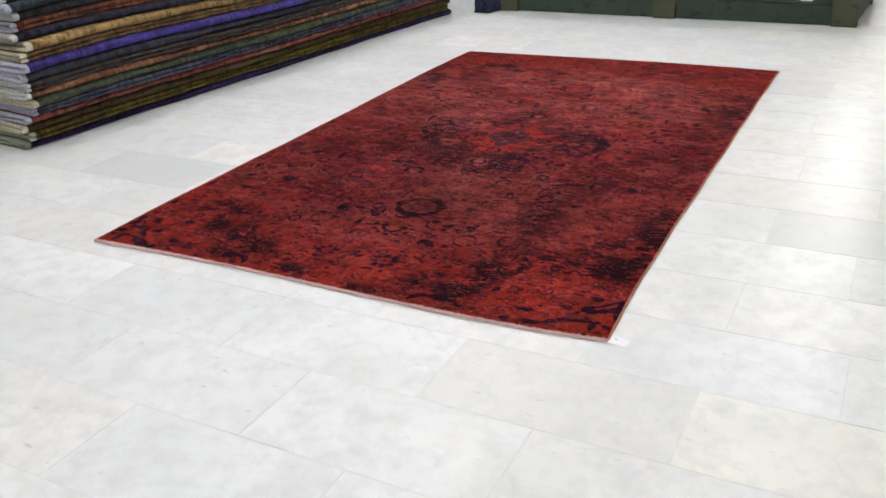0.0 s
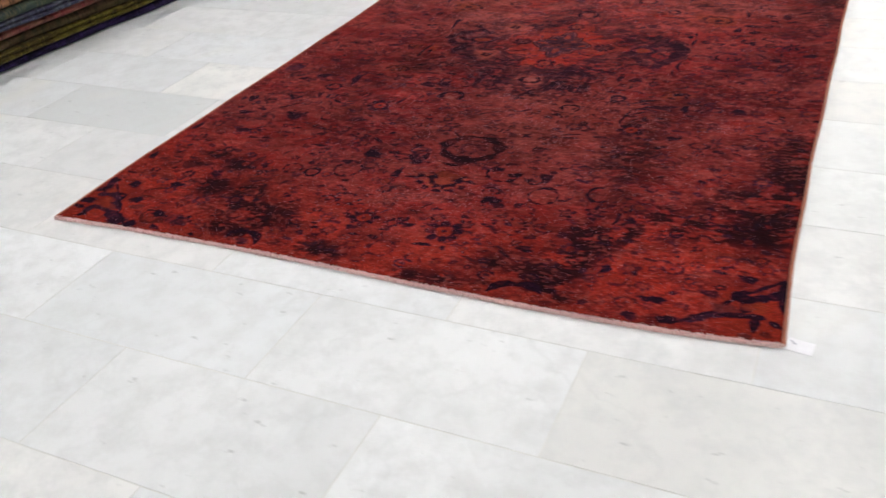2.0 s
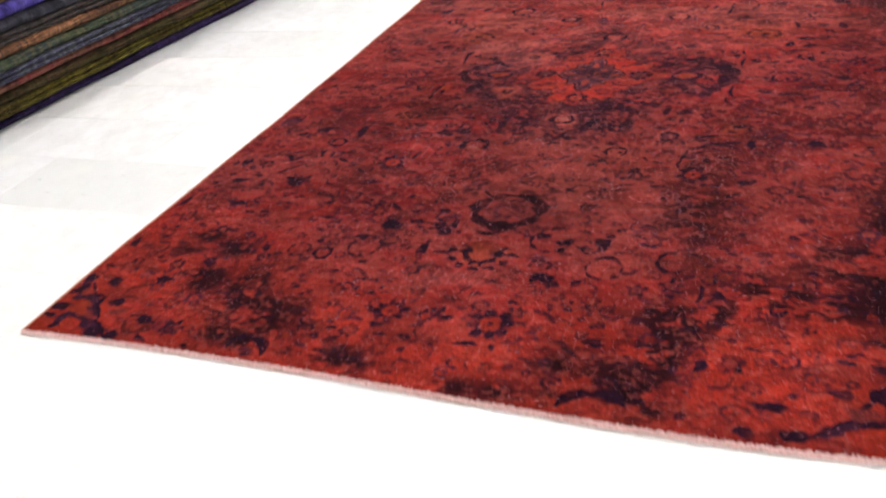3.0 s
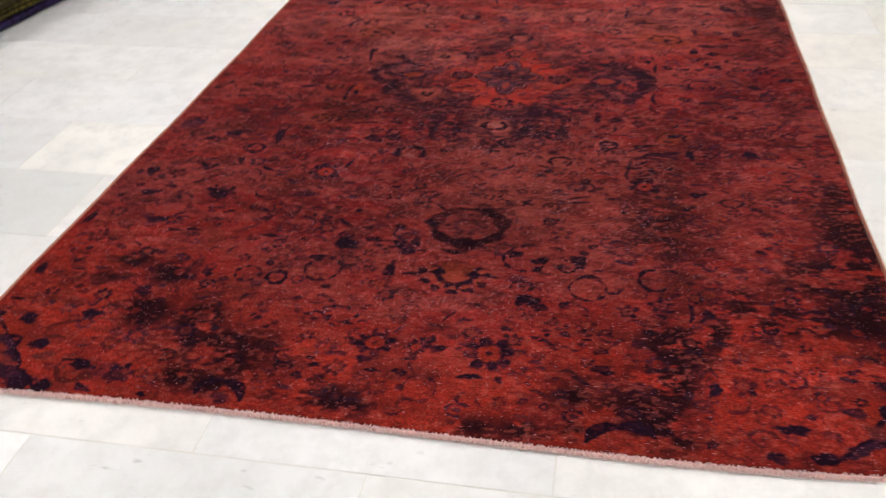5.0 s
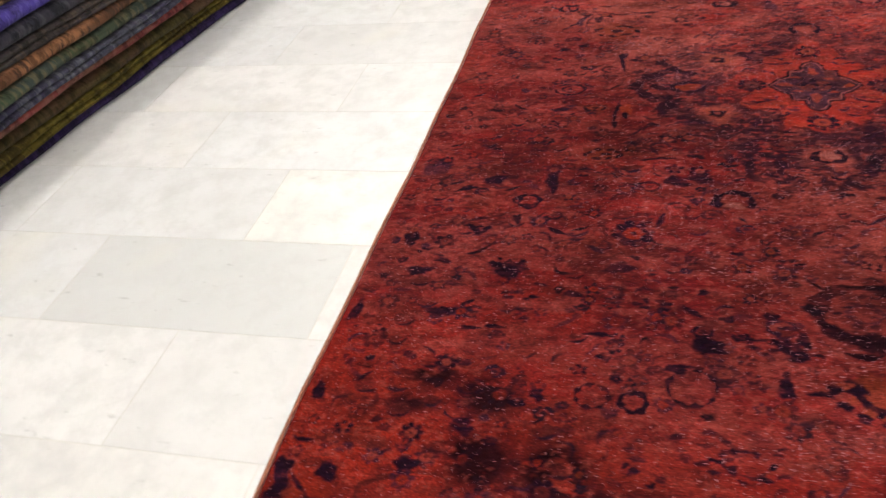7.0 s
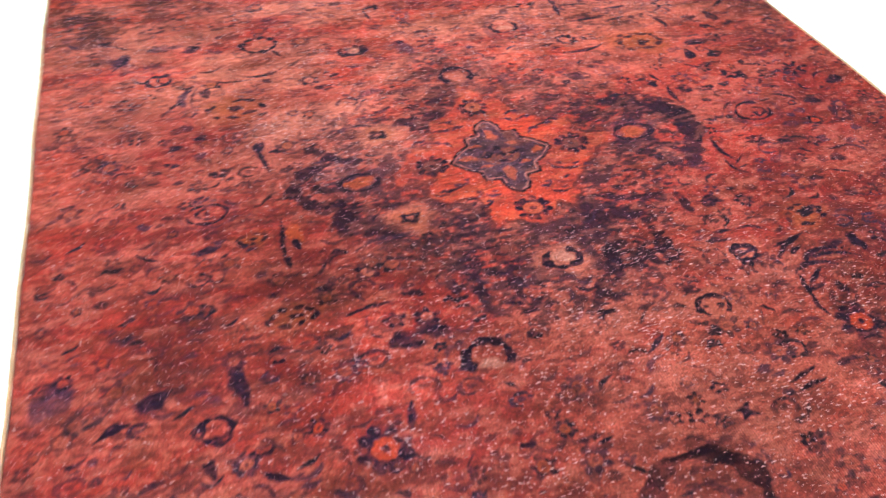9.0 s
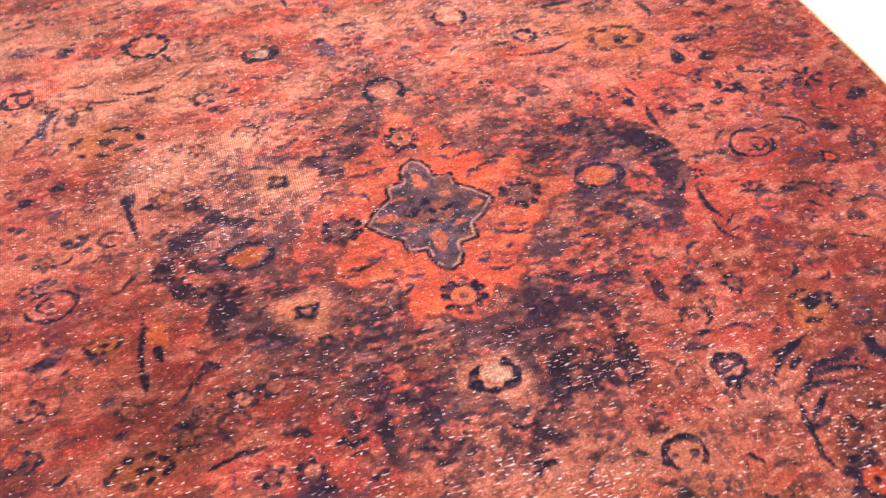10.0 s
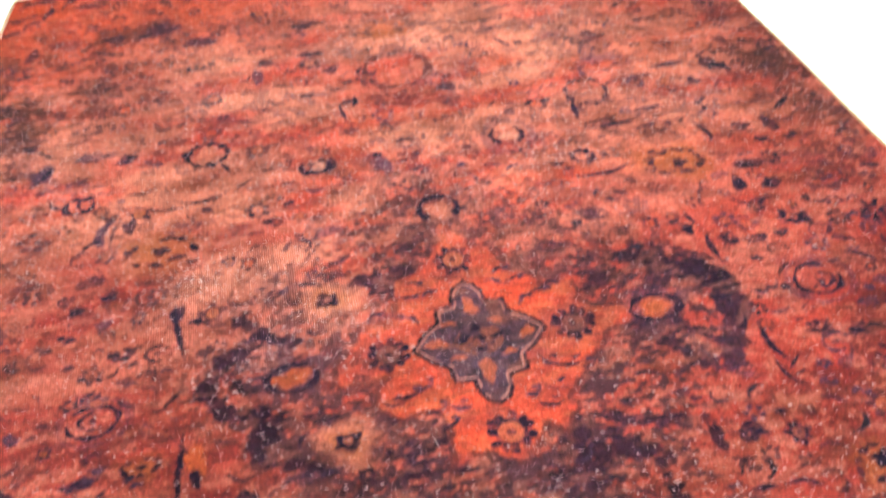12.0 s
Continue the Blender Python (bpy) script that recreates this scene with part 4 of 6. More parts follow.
    d.blob(1.08, -1.877, 0.04, 0.02, DIM, 0.9)
    d.stroke(1.099, -1.817, 1.144, -1.816, 0.022, NAVY, 1.3)
    d.stroke(1.141, -1.809, 1.131, -1.879, 0.022, NAVY, 1.3)
    d.stroke(1.141, -1.816, 1.189, -1.792, 0.02, NAVY, 1.1)
    d.stroke(1.179, -1.798, 1.230, -1.758, 0.02, NAVY, 1.1)
    d.stroke(1.217, -1.700, 1.228, -1.853, 0.018, NAVY, 1.2)
    d.stroke(1.069, -1.908, 1.155, -1.889, 0.014, NAVY, 1.2)
    d.stroke(1.143, -1.891, 1.187, -1.890, 0.014, NAVY, 1.2)
    d.stroke(1.162, -1.888, 1.166, -1.958, 0.014, NAVY, 1.3)
    d.stroke(1.198, -1.899, 1.230, -1.920, 0.012, NAVY, 1.2)
    d.blob(1.157, -1.849, 0.035, 0.022, ORANGE, 0.8)
    d.blob(0.888, -1.894, 0.036, 0.016, NAVY, 1.2)
    d.blob(1.12, -1.718, 0.032, 0.014, NAVY, 1.1)
    d.blob(1.031, -1.819, 0.03, 0.014, NAVY, 0.8)
    d.blob(0.943, -1.972, 0.024, 0.02, NAVY, 1.1)
    d.blob(0.84, -1.984, 0.025, 0.014, NAVY, 1.0)
    d.blob(1.198, -1.961, 0.016, 0.01, RUST, 1.0)
    d.blob(1.146, -1.98, 0.02, 0.01, DIM, 0.9)


def paint_rug():
    d = Dyes()
    x, y = d.x, d.y
    rng = random.Random(5)
    whole = (slice(None), slice(None))

    def near_to(px, py, rx, ry):
        return np.exp(-(((x - px) / rx) ** 2 + ((y - py) / ry) ** 2))

    # ground dye: crimson, with orange, wine and faded zones
    d.col[:] = (0.165, 0.0125, 0.0112)
    d.blend(whole, step(0.46, 0.70, fbm(x, y, 1.4, 1.8, 41)) * 0.8, (0.185, 0.0145, 0.0095))
    d.blend(whole, step(0.48, 0.70, fbm(x, y, 2.2, 3.0, 51)) * 0.75, (0.098, 0.0064, 0.0085))
    d.blend(whole, step(0.46, 0.68, fbm(x, y, 2.6, 9.0, 61)) * 0.6, (0.205, 0.032, 0.026))
    pale = 0.9 * near_to(-0.15, 0.85, 0.75, 0.55) + 0.45 * near_to(0.35, -0.95, 0.6, 0.45) + 0.5 * near_to(-0.55, 0.35, 0.4, 0.3) + 0.35 * near_to(0.3, 1.5, 0.6, 0.4)
    pale = np.clip(pale + 0.5 * near_to(0.05, -0.62, 0.35, 0.12), 0, 1)
    pale = np.clip(pale + 0.55 * step(0.2, 0.7, y) * step(1.9, 1.4, y), 0, 1)
    d.blend(whole, pale * step(0.30, 0.60, fbm(x, y, 3.5, 10, 71)) * 0.75, (0.235, 0.055, 0.041))
    wine = 0.9 * near_to(-0.75, -0.35, 0.40, 0.30) + 0.6 * near_to(-0.5, -1.1, 0.35, 0.3) + 0.6 * near_to(0.9, -0.2, 0.35, 0.3) + 0.7 * near_to(-0.55, -0.52, 0.35, 0.16) + 0.6 * near_to(0.75, -1.15, 0.35, 0.30) + 0.3 * near_to(0.80, -1.72, 0.30, 0.25) + 0.5 * near_to(0.75, -0.75, 0.3, 0.2) + 0.5 * near_to(0.6, 0.7, 0.25, 0.12) + 1.0 * near_to(-0.70, -0.36, 0.30, 0.22) + 0.8 * near_to(0.80, -0.42, 0.36, 0.30) + 0.6 * near_to(1.1, 0.1, 0.2, 0.5)
    d.blend(whole, np.clip(wine, 0, 1) * step(0.25, 0.6, fbm(x, y, 4, 7, 81)) * 0.90, (0.078, 0.0048, 0.0064))
    # brushed along the weft: brown and rose flecks at finger width
    d.blend(whole, step(0.52, 0.68, fbm(x, y, 14, 30, 83)) * 0.26, (0.075, 0.0120, 0.0090))
    d.blend(whole, step(0.54, 0.70, fbm(x, y, 16, 32, 87)) * 0.45, (0.210, 0.0420, 0.0340))
    corner = step(1.5, 2.0, np.abs(y) + 0.35 * np.abs(x))
    d.blend(whole, corner * 0.85, (0.195, 0.0150, 0.0080))
    d.blend(whole, step(0.54, 0.70, fbm(x, y, 9, 12, 91)) * 0.42, (0.040, 0.0060, 0.0075))
    d.blend(whole, step(0.56, 0.76, fbm(x, y, 9, 18, 96)) * 0.36, (0.078, 0.0150, 0.0100))

    # dark scorched-looking dye blotches, mottled at two sizes
    blot_grain = 0.60 * fbm(x, y, 9, 13, 101) + 0.40 * fbm(x, y, 30, 60, 106, 3)
    def blot(px, py, rx, ry, k):
        d.blend(whole, np.clip(near_to(px, py, rx * 1.5, ry * 1.5) * k, 0, 1) * step(0.30, 0.62, blot_grain) * 0.45, (0.040, 0.0046, 0.0066))
        d.blend(whole, np.clip(near_to(px, py, rx, ry) * k * 1.6, 0, 1) * step(0.37, 0.50, blot_grain) * 0.92, (0.0075, 0.0022, 0.0042))

    blot(-1.138, -1.464, 0.025, 0.03, 0.8)
    blot(-0.965, -1.449, 0.07, 0.041, 0.8)
    blot(-0.823, -1.504, 0.061, 0.049, 1.2)
    blot(-0.993, -1.545, 0.069, 0.033, 0.6)
    blot(-0.806, -1.691, 0.067, 0.068, 1.0)
    blot(-0.86, -1.666, 0.032, 0.03, 0.6)
    blot(-0.642, -1.701, 0.062, 0.06, 1.3)
    blot(-0.536, -1.79, 0.081, 0.055, 1.1)
    blot(-0.641, -1.789, 0.045, 0.032, 0.7)
    blot(-0.489, -1.867, 0.085, 0.051, 0.7)
    blot(-0.607, -1.926, 0.057, 0.043, 0.8)
    blot(-0.514, -1.944, 0.056, 0.034, 0.8)
    blot(-0.423, -1.779, 0.058, 0.054, 0.6)
    blot(-0.235, -1.925, 0.08, 0.049, 0.8)
    blot(-0.16, -1.96, 0.078, 0.034, 0.9)
    blot(-0.32, -1.95, 0.053, 0.025, 0.7)
    blot(0.163, -1.99, 0.073, 0.038, 0.7)
    blot(0.277, -1.982, 0.059, 0.03, 0.8)
    blot(0.383, -1.856, 0.049, 0.033, 0.8)
    blot(0.409, -1.97, 0.047, 0.027, 0.9)
    blot(0.601, -1.683, 0.045, 0.063, 1.2)
    blot(0.612, -1.796, 0.061, 0.067, 1.1)
    blot(0.585, -1.892, 0.047, 0.047, 1.0)
    blot(0.623, -1.952, 0.057, 0.029, 1.2)
    blot(0.671, -1.617, 0.051, 0.042, 0.9)
    blot(0.741, -1.567, 0.052, 0.04, 0.8)
    blot(0.813, -1.419, 0.04, 0.044, 0.8)
    blot(0.556, -1.775, 0.05, 0.051, 0.6)
    blot(0.52, -1.853, 0.048, 0.039, 0.7)
    blot(0.565, -1.163, 0.092, 0.054, 0.5)
    blot(0.57, -1.03, 0.064, 0.058, 0.6)
    blot(0.678, -1.668, 0.051, 0.037, 0.7)
    blot(0.637, -1.65, 0.063, 0.092, 1.1)
    blot(0.612, -1.797, 0.051, 0.082, 1.2)
    blot(0.602, -1.937, 0.043, 0.048, 1.2)
    blot(0.558, -1.908, 0.049, 0.049, 0.9)
    blot(0.48, -1.874, 0.036, 0.051, 0.6)
    blot(0.71, -1.596, 0.06, 0.062, 0.8)
    blot(1.18, -1.13, 0.10, 0.16, 1.2)
    blot(1.18, -0.87, 0.08, 0.14, 0.8)
    blot(1.08, -1.30, 0.14, 0.10, 1.0)
    blot(1.16, -1.45, 0.10, 0.10, 1.0)
    blot(0.92, -1.50, 0.18, 0.07, 1.0)
    blot(0.63, -1.05, 0.09, 0.34, 0.5)
    for px, py, rx, ry, k in [(-0.94, 1.55, 0.26, 0.14, 0.8), (-0.97, 1.25, 0.22, 0.14, 0.8), (-1.16, 1.22, 0.13, 0.18, 0.8), (0.62, 1.76, 0.16, 0.12, 0.8),
                              (1.16, 0.75, 0.13, 0.40, 0.7), (1.15, 0.95, 0.10, 0.14, 0.6), (0.57, 0.69, 0.18, 0.07, 0.6), (0.95, 1.75, 0.14, 0.09, 0.5), (0.60, 1.15, 0.10, 0.35, 0.5)]:
        d.blend(whole, np.clip(near_to(px, py, rx * 1.2, ry * 1.2) * k * 1.3, 0, 1) * step(0.38, 0.62, blot_grain) * 0.85, (0.018, 0.0045, 0.0055))

    # single dark and pale knots scattered through the pile, thicker in some places than in others
    knots = fbm(x, y, 62, 95, 181, 2)
    crowd = fbm(x, y, 4, 6, 191, 2)
    d.blend(whole, step(0.64, 0.74, knots + 0.25 * (crowd - 0.5)) * 0.35, (0.026, 0.0060, 0.0090))
    d.blend(whole, step(0.62, 0.72, 1 - knots + 0.25 * (crowd - 0.5)) * 0.35, (0.230, 0.048, 0.036))

    # leaf ends worn down to short dark dashes along the weft
    weight = 0.20 + 0.45 * step(0.25, 0.55, y) + 0.50 * near_to(-0.75, -0.55, 0.45, 0.35)
    d.blend(whole, np.clip(weight, 0, 1) * step(0.63, 0.69, fbm(x, y, 20, 52, 201, 2)) * 0.70, (0.032, 0.0075, 0.0125))
    d.blend(whole, np.clip(weight, 0, 1) * step(0.63, 0.70, fbm(x, y, 24, 46, 205, 2)) * 0.40, (0.070, 0.0130, 0.0100))

    # the large medallion: two round arms and a V of smoky violet below an orange heart
    wx, wy = x + d.wx * 1.5, y + d.wy * 1.5
    smoke = 0.42 * fbm(x, y, 13, 18, 111) + 0.58 * fbm(x, y, 50, 80, 116, 3)

    def haze(mask, k, colour=(0.0215, 0.0050, 0.0118)):
        # smoky dye breaks up into single knots towards its edge
        cover = step(-0.20, 0.22, np.clip(mask * k, 0, 1.1) + (smoke - 0.5) * 2.4 - 0.46)
        d.blend(whole, cover * step(0.06, 0.30, mask) * 0.89, colour)

    def band(ax, ay, bx, by, wide):
        t = np.clip(((wx - ax) * (bx - ax) + (wy - ay) * (by - ay)) / ((bx - ax) ** 2 + (by - ay) ** 2), 0, 1)
        return np.exp(-((np.hypot(wx - ax - t * (bx - ax), wy - ay - t * (by - ay)) / wide) ** 2))

    lozenge = 1 - step(0.85, 1.1, np.abs(wx) / 0.60 + np.abs(wy) / 0.72)
    haze(lozenge, 0.50, (0.052, 0.0115, 0.0150))
    haze(lozenge * step(0.10, -0.25, wy), 0.55, (0.034, 0.0085, 0.0135))
    haze(band(-0.45, -0.12, -0.10, -0.60, 0.07), 0.62, (0.040, 0.0095, 0.0135))
    haze(band(0.47, -0.10, 0.12, -0.60, 0.07), 0.55, (0.040, 0.0095, 0.0135))
    haze(near_to(-0.42, -0.01, 0.17, 0.13), 0.42, (0.060, 0.0135, 0.0160))
    haze(near_to(0.42, 0.01, 0.17, 0.13), 0.55, (0.055, 0.0120, 0.0155))
    haze(near_to(-0.34, 0.25, 0.17, 0.12), 0.52, (0.066, 0.0135, 0.0145))
    haze(near_to(-0.20, 0.30, 0.10, 0.06), 0.45, (0.048, 0.0105, 0.0130))
    haze(band(0.403, 0.161, 0.465, 0.122, 0.028), 1.3, (0.0162, 0.0044, 0.0112))
    haze(band(0.465, 0.122, 0.534, 0.084, 0.034), 1.6, (0.0162, 0.0044, 0.0112))
    haze(band(0.534, 0.084, 0.575, 0.028, 0.035), 1.9, (0.0162, 0.0044, 0.0112))
    haze(band(0.575, 0.028, 0.575, -0.054, 0.031), 2.0, (0.0162, 0.0044, 0.0112))
    haze(band(0.573, -0.053, 0.5, -0.189, 0.032), 1.15)
    haze(band(0.532, 0.095, 0.574, 0.003, 0.024), 1.6, (0.0162, 0.0044, 0.0112))
    haze(band(0.358, -0.06, 0.453, -0.175, 0.04), 0.8)
    haze(band(0.438, -0.058, 0.504, -0.148, 0.032), 0.8)
    haze(near_to(0.317, 0.115, 0.07, 0.059), 0.85)
    haze(near_to(0.417, 0.071, 0.077, 0.031), 0.55)
    haze(band(0.432, 0.198, 0.535, 0.135, 0.03), 0.65)
    haze(band(0.364, 0.329, 0.43, 0.231, 0.032), 0.5)
    haze(band(-0.503, 0.19, -0.458, 0.135, 0.018), 1.3, (0.0162, 0.0044, 0.0112))
    haze(band(-0.471, 0.131, -0.383, 0.095, 0.015), 1.4, (0.0162, 0.0044, 0.0112))
    haze(band(-0.491, 0.106, -0.553, 0.071, 0.021), 1.05)
    haze(band(-0.553, 0.071, -0.584, 0.004, 0.022), 1.2)
    haze(band(-0.584, 0.004, -0.544, -0.064, 0.02), 1.15)
    haze(band(-0.544, -0.064, -0.436, -0.111, 0.024), 1.0)
    haze(band(-0.436, -0.111, -0.34, -0.121, 0.021), 0.9)
    haze(near_to(-0.475, -0.147, 0.029, 0.057), 1.7, (0.0162, 0.0044, 0.0112))
    haze(near_to(-0.495, -0.086, 0.033, 0.024), 1.2, (0.0162, 0.0044, 0.0112))
    haze(near_to(-0.526, 0.031, 0.043, 0.049), 0.6)
    haze(band(-0.236, 0.238, -0.12, 0.242, 0.024), 1.15)
    haze(near_to(-0.177, 0.201, 0.046, 0.022), 1.0, (0.0162, 0.0044, 0.0112))
    haze(band(-0.221, 0.369, -0.066, 0.321, 0.027), 0.5)
    haze(near_to(-0.255, 0.328, 0.048, 0.071), 0.4)
    haze(band(-0.201, -0.162, -0.116, -0.236, 0.02), 1.0)
    haze(band(-0.116, -0.236, -0.109, -0.301, 0.022), 0.8)
    haze(band(-0.184, -0.237, -0.201, -0.416, 0.026), 0.7)
    haze(band(-0.221, -0.41, -0.221, -0.527, 0.017), 0.9)
    haze(near_to(-0.134, -0.493, 0.016, 0.062), 1.7, (0.0162, 0.0044, 0.0112))
    haze(near_to(-0.219, -0.516, 0.017, 0.044), 1.4, (0.0162, 0.0044, 0.0112))
    haze(near_to(-0.274, -0.468, 0.014, 0.029), 0.9)
    haze(band(-0.145, -0.357, -0.122, -0.439, 0.023), 0.6)
    haze(band(-0.42, -0.222, -0.282, -0.283, 0.014), 0.6)
    haze(near_to(-0.231, -0.455, 0.032, 0.055), 0.6)
    haze(band(0.133, -0.211, 0.123, -0.328, 0.023), 1.0)
    haze(band(0.123, -0.328, 0.136, -0.387, 0.024), 0.9)
    haze(band(0.156, -0.331, 0.277, -0.353, 0.027), 1.05)
    haze(band(0.206, -0.259, 0.344, -0.308, 0.021), 0.95)
    haze(near_to(0.388, -0.346, 0.013, 0.051), 1.6, (0.0162, 0.0044, 0.0112))
    haze(band(0.142, -0.435, 0.108, -0.555, 0.016), 1.15)
    haze(near_to(0.123, -0.499, 0.017, 0.043), 1.3, (0.0162, 0.0044, 0.0112))
    haze(near_to(0.262, -0.493, 0.023, 0.05), 1.8, (0.0162, 0.0044, 0.0112))
    haze(near_to(0.26, -0.437, 0.026, 0.031), 0.9)
    haze(band(0.204, -0.447, 0.217, -0.527, 0.016), 0.8)
    haze(near_to(0.055, -0.585, 0.035, 0.065), 0.7)
    haze(band(-0.131, -0.553, -0.052, -0.631, 0.026), 0.6)
    haze(near_to(0.074, -0.369, 0.031, 0.031), 0.8)
    haze(near_to(0.243, -0.64, 0.03, 0.026), 0.6)
    haze(near_to(0.173, -0.526, 0.027, 0.025), 0.9)

    # lighter brown and rose knots left inside the smoke
    body = 1 - step(0.9, 1.15, np.abs(wx) / 0.68 + np.abs(wy) / 0.74)
    d.blend(whole, body * step(0.54, 0.66, fbm(x, y, 20, 42, 118, 3)) * 0.55, (0.105, 0.0230, 0.0200))
    d.blend(whole, body * step(0.58, 0.68, fbm(x, y, 60, 85, 128, 2)) * 0.45, (0.0110, 0.0034, 0.0062))

    # its orange heart with a grey stepped lozenge
    ripple = 0.50 * (fbm(x, y, 16, 16, 119, 2) - 0.5)
    hx, hy = np.abs(wx), np.where(wy > 0, wy / 0.345, -wy / 0.365)
    oz = hx / 0.325 + np.abs(hy) - 1 + ripple
    heart = 1 - step(-0.07, 0.05, oz)
    glow = 0.50 + 0.50 * np.clip(near_to(-0.10, -0.17, 0.16, 0.12) + near_to(0.14, 0.12, 0.12, 0.08) + near_to(0.05, -0.30, 0.14, 0.08) + near_to(0.24, -0.08, 0.08, 0.06), 0, 1)
    d.blend(whole, heart * glow * (0.45 + 0.50 * step(0.36, 0.55, fbm(x, y, 9, 15, 123))), (0.238, 0.0172, 0.0105))
    d.blend(whole, heart * step(0.50, 0.66, fbm(x, y, 18, 60, 121)) * 0.45, (0.200, 0.0330, 0.0170))
    d.blend(whole, heart * step(0.60, 0.70, fbm(x, y, 24, 60, 125)) * 0.45, (0.060, 0.0110, 0.0090))
    d.blend(whole, (1 - step(0.02, 0.06, np.abs(oz + 0.02))) * step(0.42, 0.55, fbm(x, y, 12, 12, 127, 2)) * 0.6, (0.020, 0.0060, 0.0090))
    for sx, sy in ((1, 1), (1, -1), (-1, 1), (-1, -1)):
        for px, py, n, tilt in ((0.125, 0.155, 0.030, 0.010), (0.170, 0.105, 0.034, 0.006), (0.075, 0.160, 0.018, -0.008), (0.135, 0.090, 0.018, 0.010), (0.105, 0.195, 0.022, 0.006), (0.205, 0.120, 0.020, -0.004)):
            d.stroke(px * sx - n, py * sy - tilt * sx * sy, px * sx + n, py * sy + tilt * sx * sy, 0.0058, GREY if n < 0.02 else NAVY, rng.uniform(0.55, 1.0), 0.010 * sy)
            d.blob(px * sx + n * 0.6, py * sy + 0.008, 0.009, 0.006, GREY, 0.8)
    # stepped outline of one quarter: a pointed head at each tip, shoulders between
    qx, qy = np.abs(x - 0.006 + 0.30 * d.wx), np.abs(y - 0.003 + 0.30 * d.wy)
    corners = [(0.0, 0.178), (0.022, 0.166), (0.036, 0.140), (0.038, 0.110), (0.078, 0.105), (0.081, 0.066), (0.112, 0.044), (0.140, 0.012), (0.148, 0.0)]
    edge = np.full(x.shape, 9.0)
    inside = np.zeros(x.shape, dtype=bool)
    for (ax, ay), (bx, by) in zip(corners, corners[1:]):
        t = np.clip(((qx - ax) * (bx - ax) + (qy - ay) * (by - ay)) / ((bx - ax) ** 2 + (by - ay) ** 2), 0, 1)
        edge = np.minimum(edge, np.hypot(qx - ax - t * (bx - ax), qy - ay - t * (by - ay)))
        inside |= (qx >= ax) & (qx <= bx) & (qy < ay + (by - ay) * (qx - ax) / (bx - ax))
    inner = np.where(inside, -edge, edge)
    grey = 1 - step(-0.003, 0.003, inner)
    d.blend(whole, grey * 0.92, (0.033, 0.0132, 0.0240))
    d.blend(whole, grey * step(0.48, 0.62, fbm(x, y, 30, 50, 131)) * 0.5, (0.060, 0.0190, 0.0210))
    d.blend(whole, grey * step(0.54, 0.66, fbm(x, y, 40, 60, 137)) * 0.6, (0.014, 0.0062, 0.0130))
    d.blend(whole, grey * step(0.55, 0.65, fbm(x, y, 16, 20, 133)) * 0.45, (0.110, 0.0230, 0.0130))
    # a rose line inside a dark one
    d.blend(whole, (1 - step(0.0022, 0.0055, np.abs(inner - 0.001))) * step(0.30, 0.50, d.grain) * 0.95, (0.0085, 0.0026, 0.0070))
    d.blend(whole, (1 - step(0.0014, 0.0034, np.abs(inner + 0.0075))) * step(0.28, 0.50, d.fade) * 0.75, (0.190, 0.0480, 0.0430))
    d.blend(whole, grey * (near_to(0.004, 0.0, 0.060, 0.048) > 0.45) * step(0.36, 0.52, fbm(x, y, 40, 60, 139)) * 0.7, (0.110, 0.0200, 0.0120))
    for px, py, rx, ry in ((0.007, 0.100, 0.014, 0.026), (0.002, -0.085, 0.018, 0.026), (-0.092, 0.010, 0.020, 0.013), (0.110, -0.003, 0.018, 0.012), (0.050, 0.050, 0.018, 0.006), (-0.050, -0.040, 0.018, 0.006), (-0.056, 0.060, 0.016, 0.006), (0.060, -0.046, 0.018, 0.006)):
        d.blob(px, py, rx, ry, (0.175, 0.0240, 0.0120), 0.75)
    for px, py in ((-0.034, 0.006), (0.004, 0.036), (0.044, 0.003), (0.005, -0.029), (0.004, 0.004)):
        d.blob(px, py, 0.014, 0.009, NAVY, 1.0)

    # florets round the heart
    for px, py, r in ((0.003, 0.258, 0.050), (0.007, -0.248, 0.052), (-0.196, 0.008, 0.050), (0.215, -0.004, 0.052)):
        d.rosette(px, py, r, NAVY, (0.130, 0.0260, 0.0160) if abs(py) > 0.1 else (0.060, 0.0170, 0.0180), 1.6, 11)

    motifs_far_half(d)
    motifs_near_half(d)
    motifs_far_end(d)
    for sx in (1, -1):
        d.blob(0.405 * sx, -0.005, 0.072, 0.056, GREY, 0.5, 0.4)
        d.blob(0.405 * sx, -0.005, 0.038, 0.025, ORANGE, 0.8)
        d.blob(0.405 * sx, -0.005, 0.020, 0.014, AMBER, 0.7)
        d.ring(0.405 * sx, -0.005, 0.054, 0.037, 0.014, NAVY, 0.9)
    # the far big ring, and the open garland by each
    d.ring(0.024, 1.15, 0.100, 0.105, 0.030, RING, 0.55)
    for sy in (1, -1):
        k = 1.0 if sy < 0 else 0.45
        # the open garland
        d.blob(0.022, 1.378 * sy, 0.060, 0.030, AMBER, 0.75)
        d.blob(0.022, 1.425 * sy, 0.050, 0.026, (0.190, 0.0300, 0.0170), 0.9)
        d.stroke(-0.046, 1.385 * sy, 0.090, 1.385 * sy, 0.016, NAVY, k, 0.078 * sy)
        d.blob(-0.040, 1.390 * sy, 0.022, 0.020, NAVY, k)
        d.blob(0.083, 1.392 * sy, 0.024, 0.020, NAVY, k)
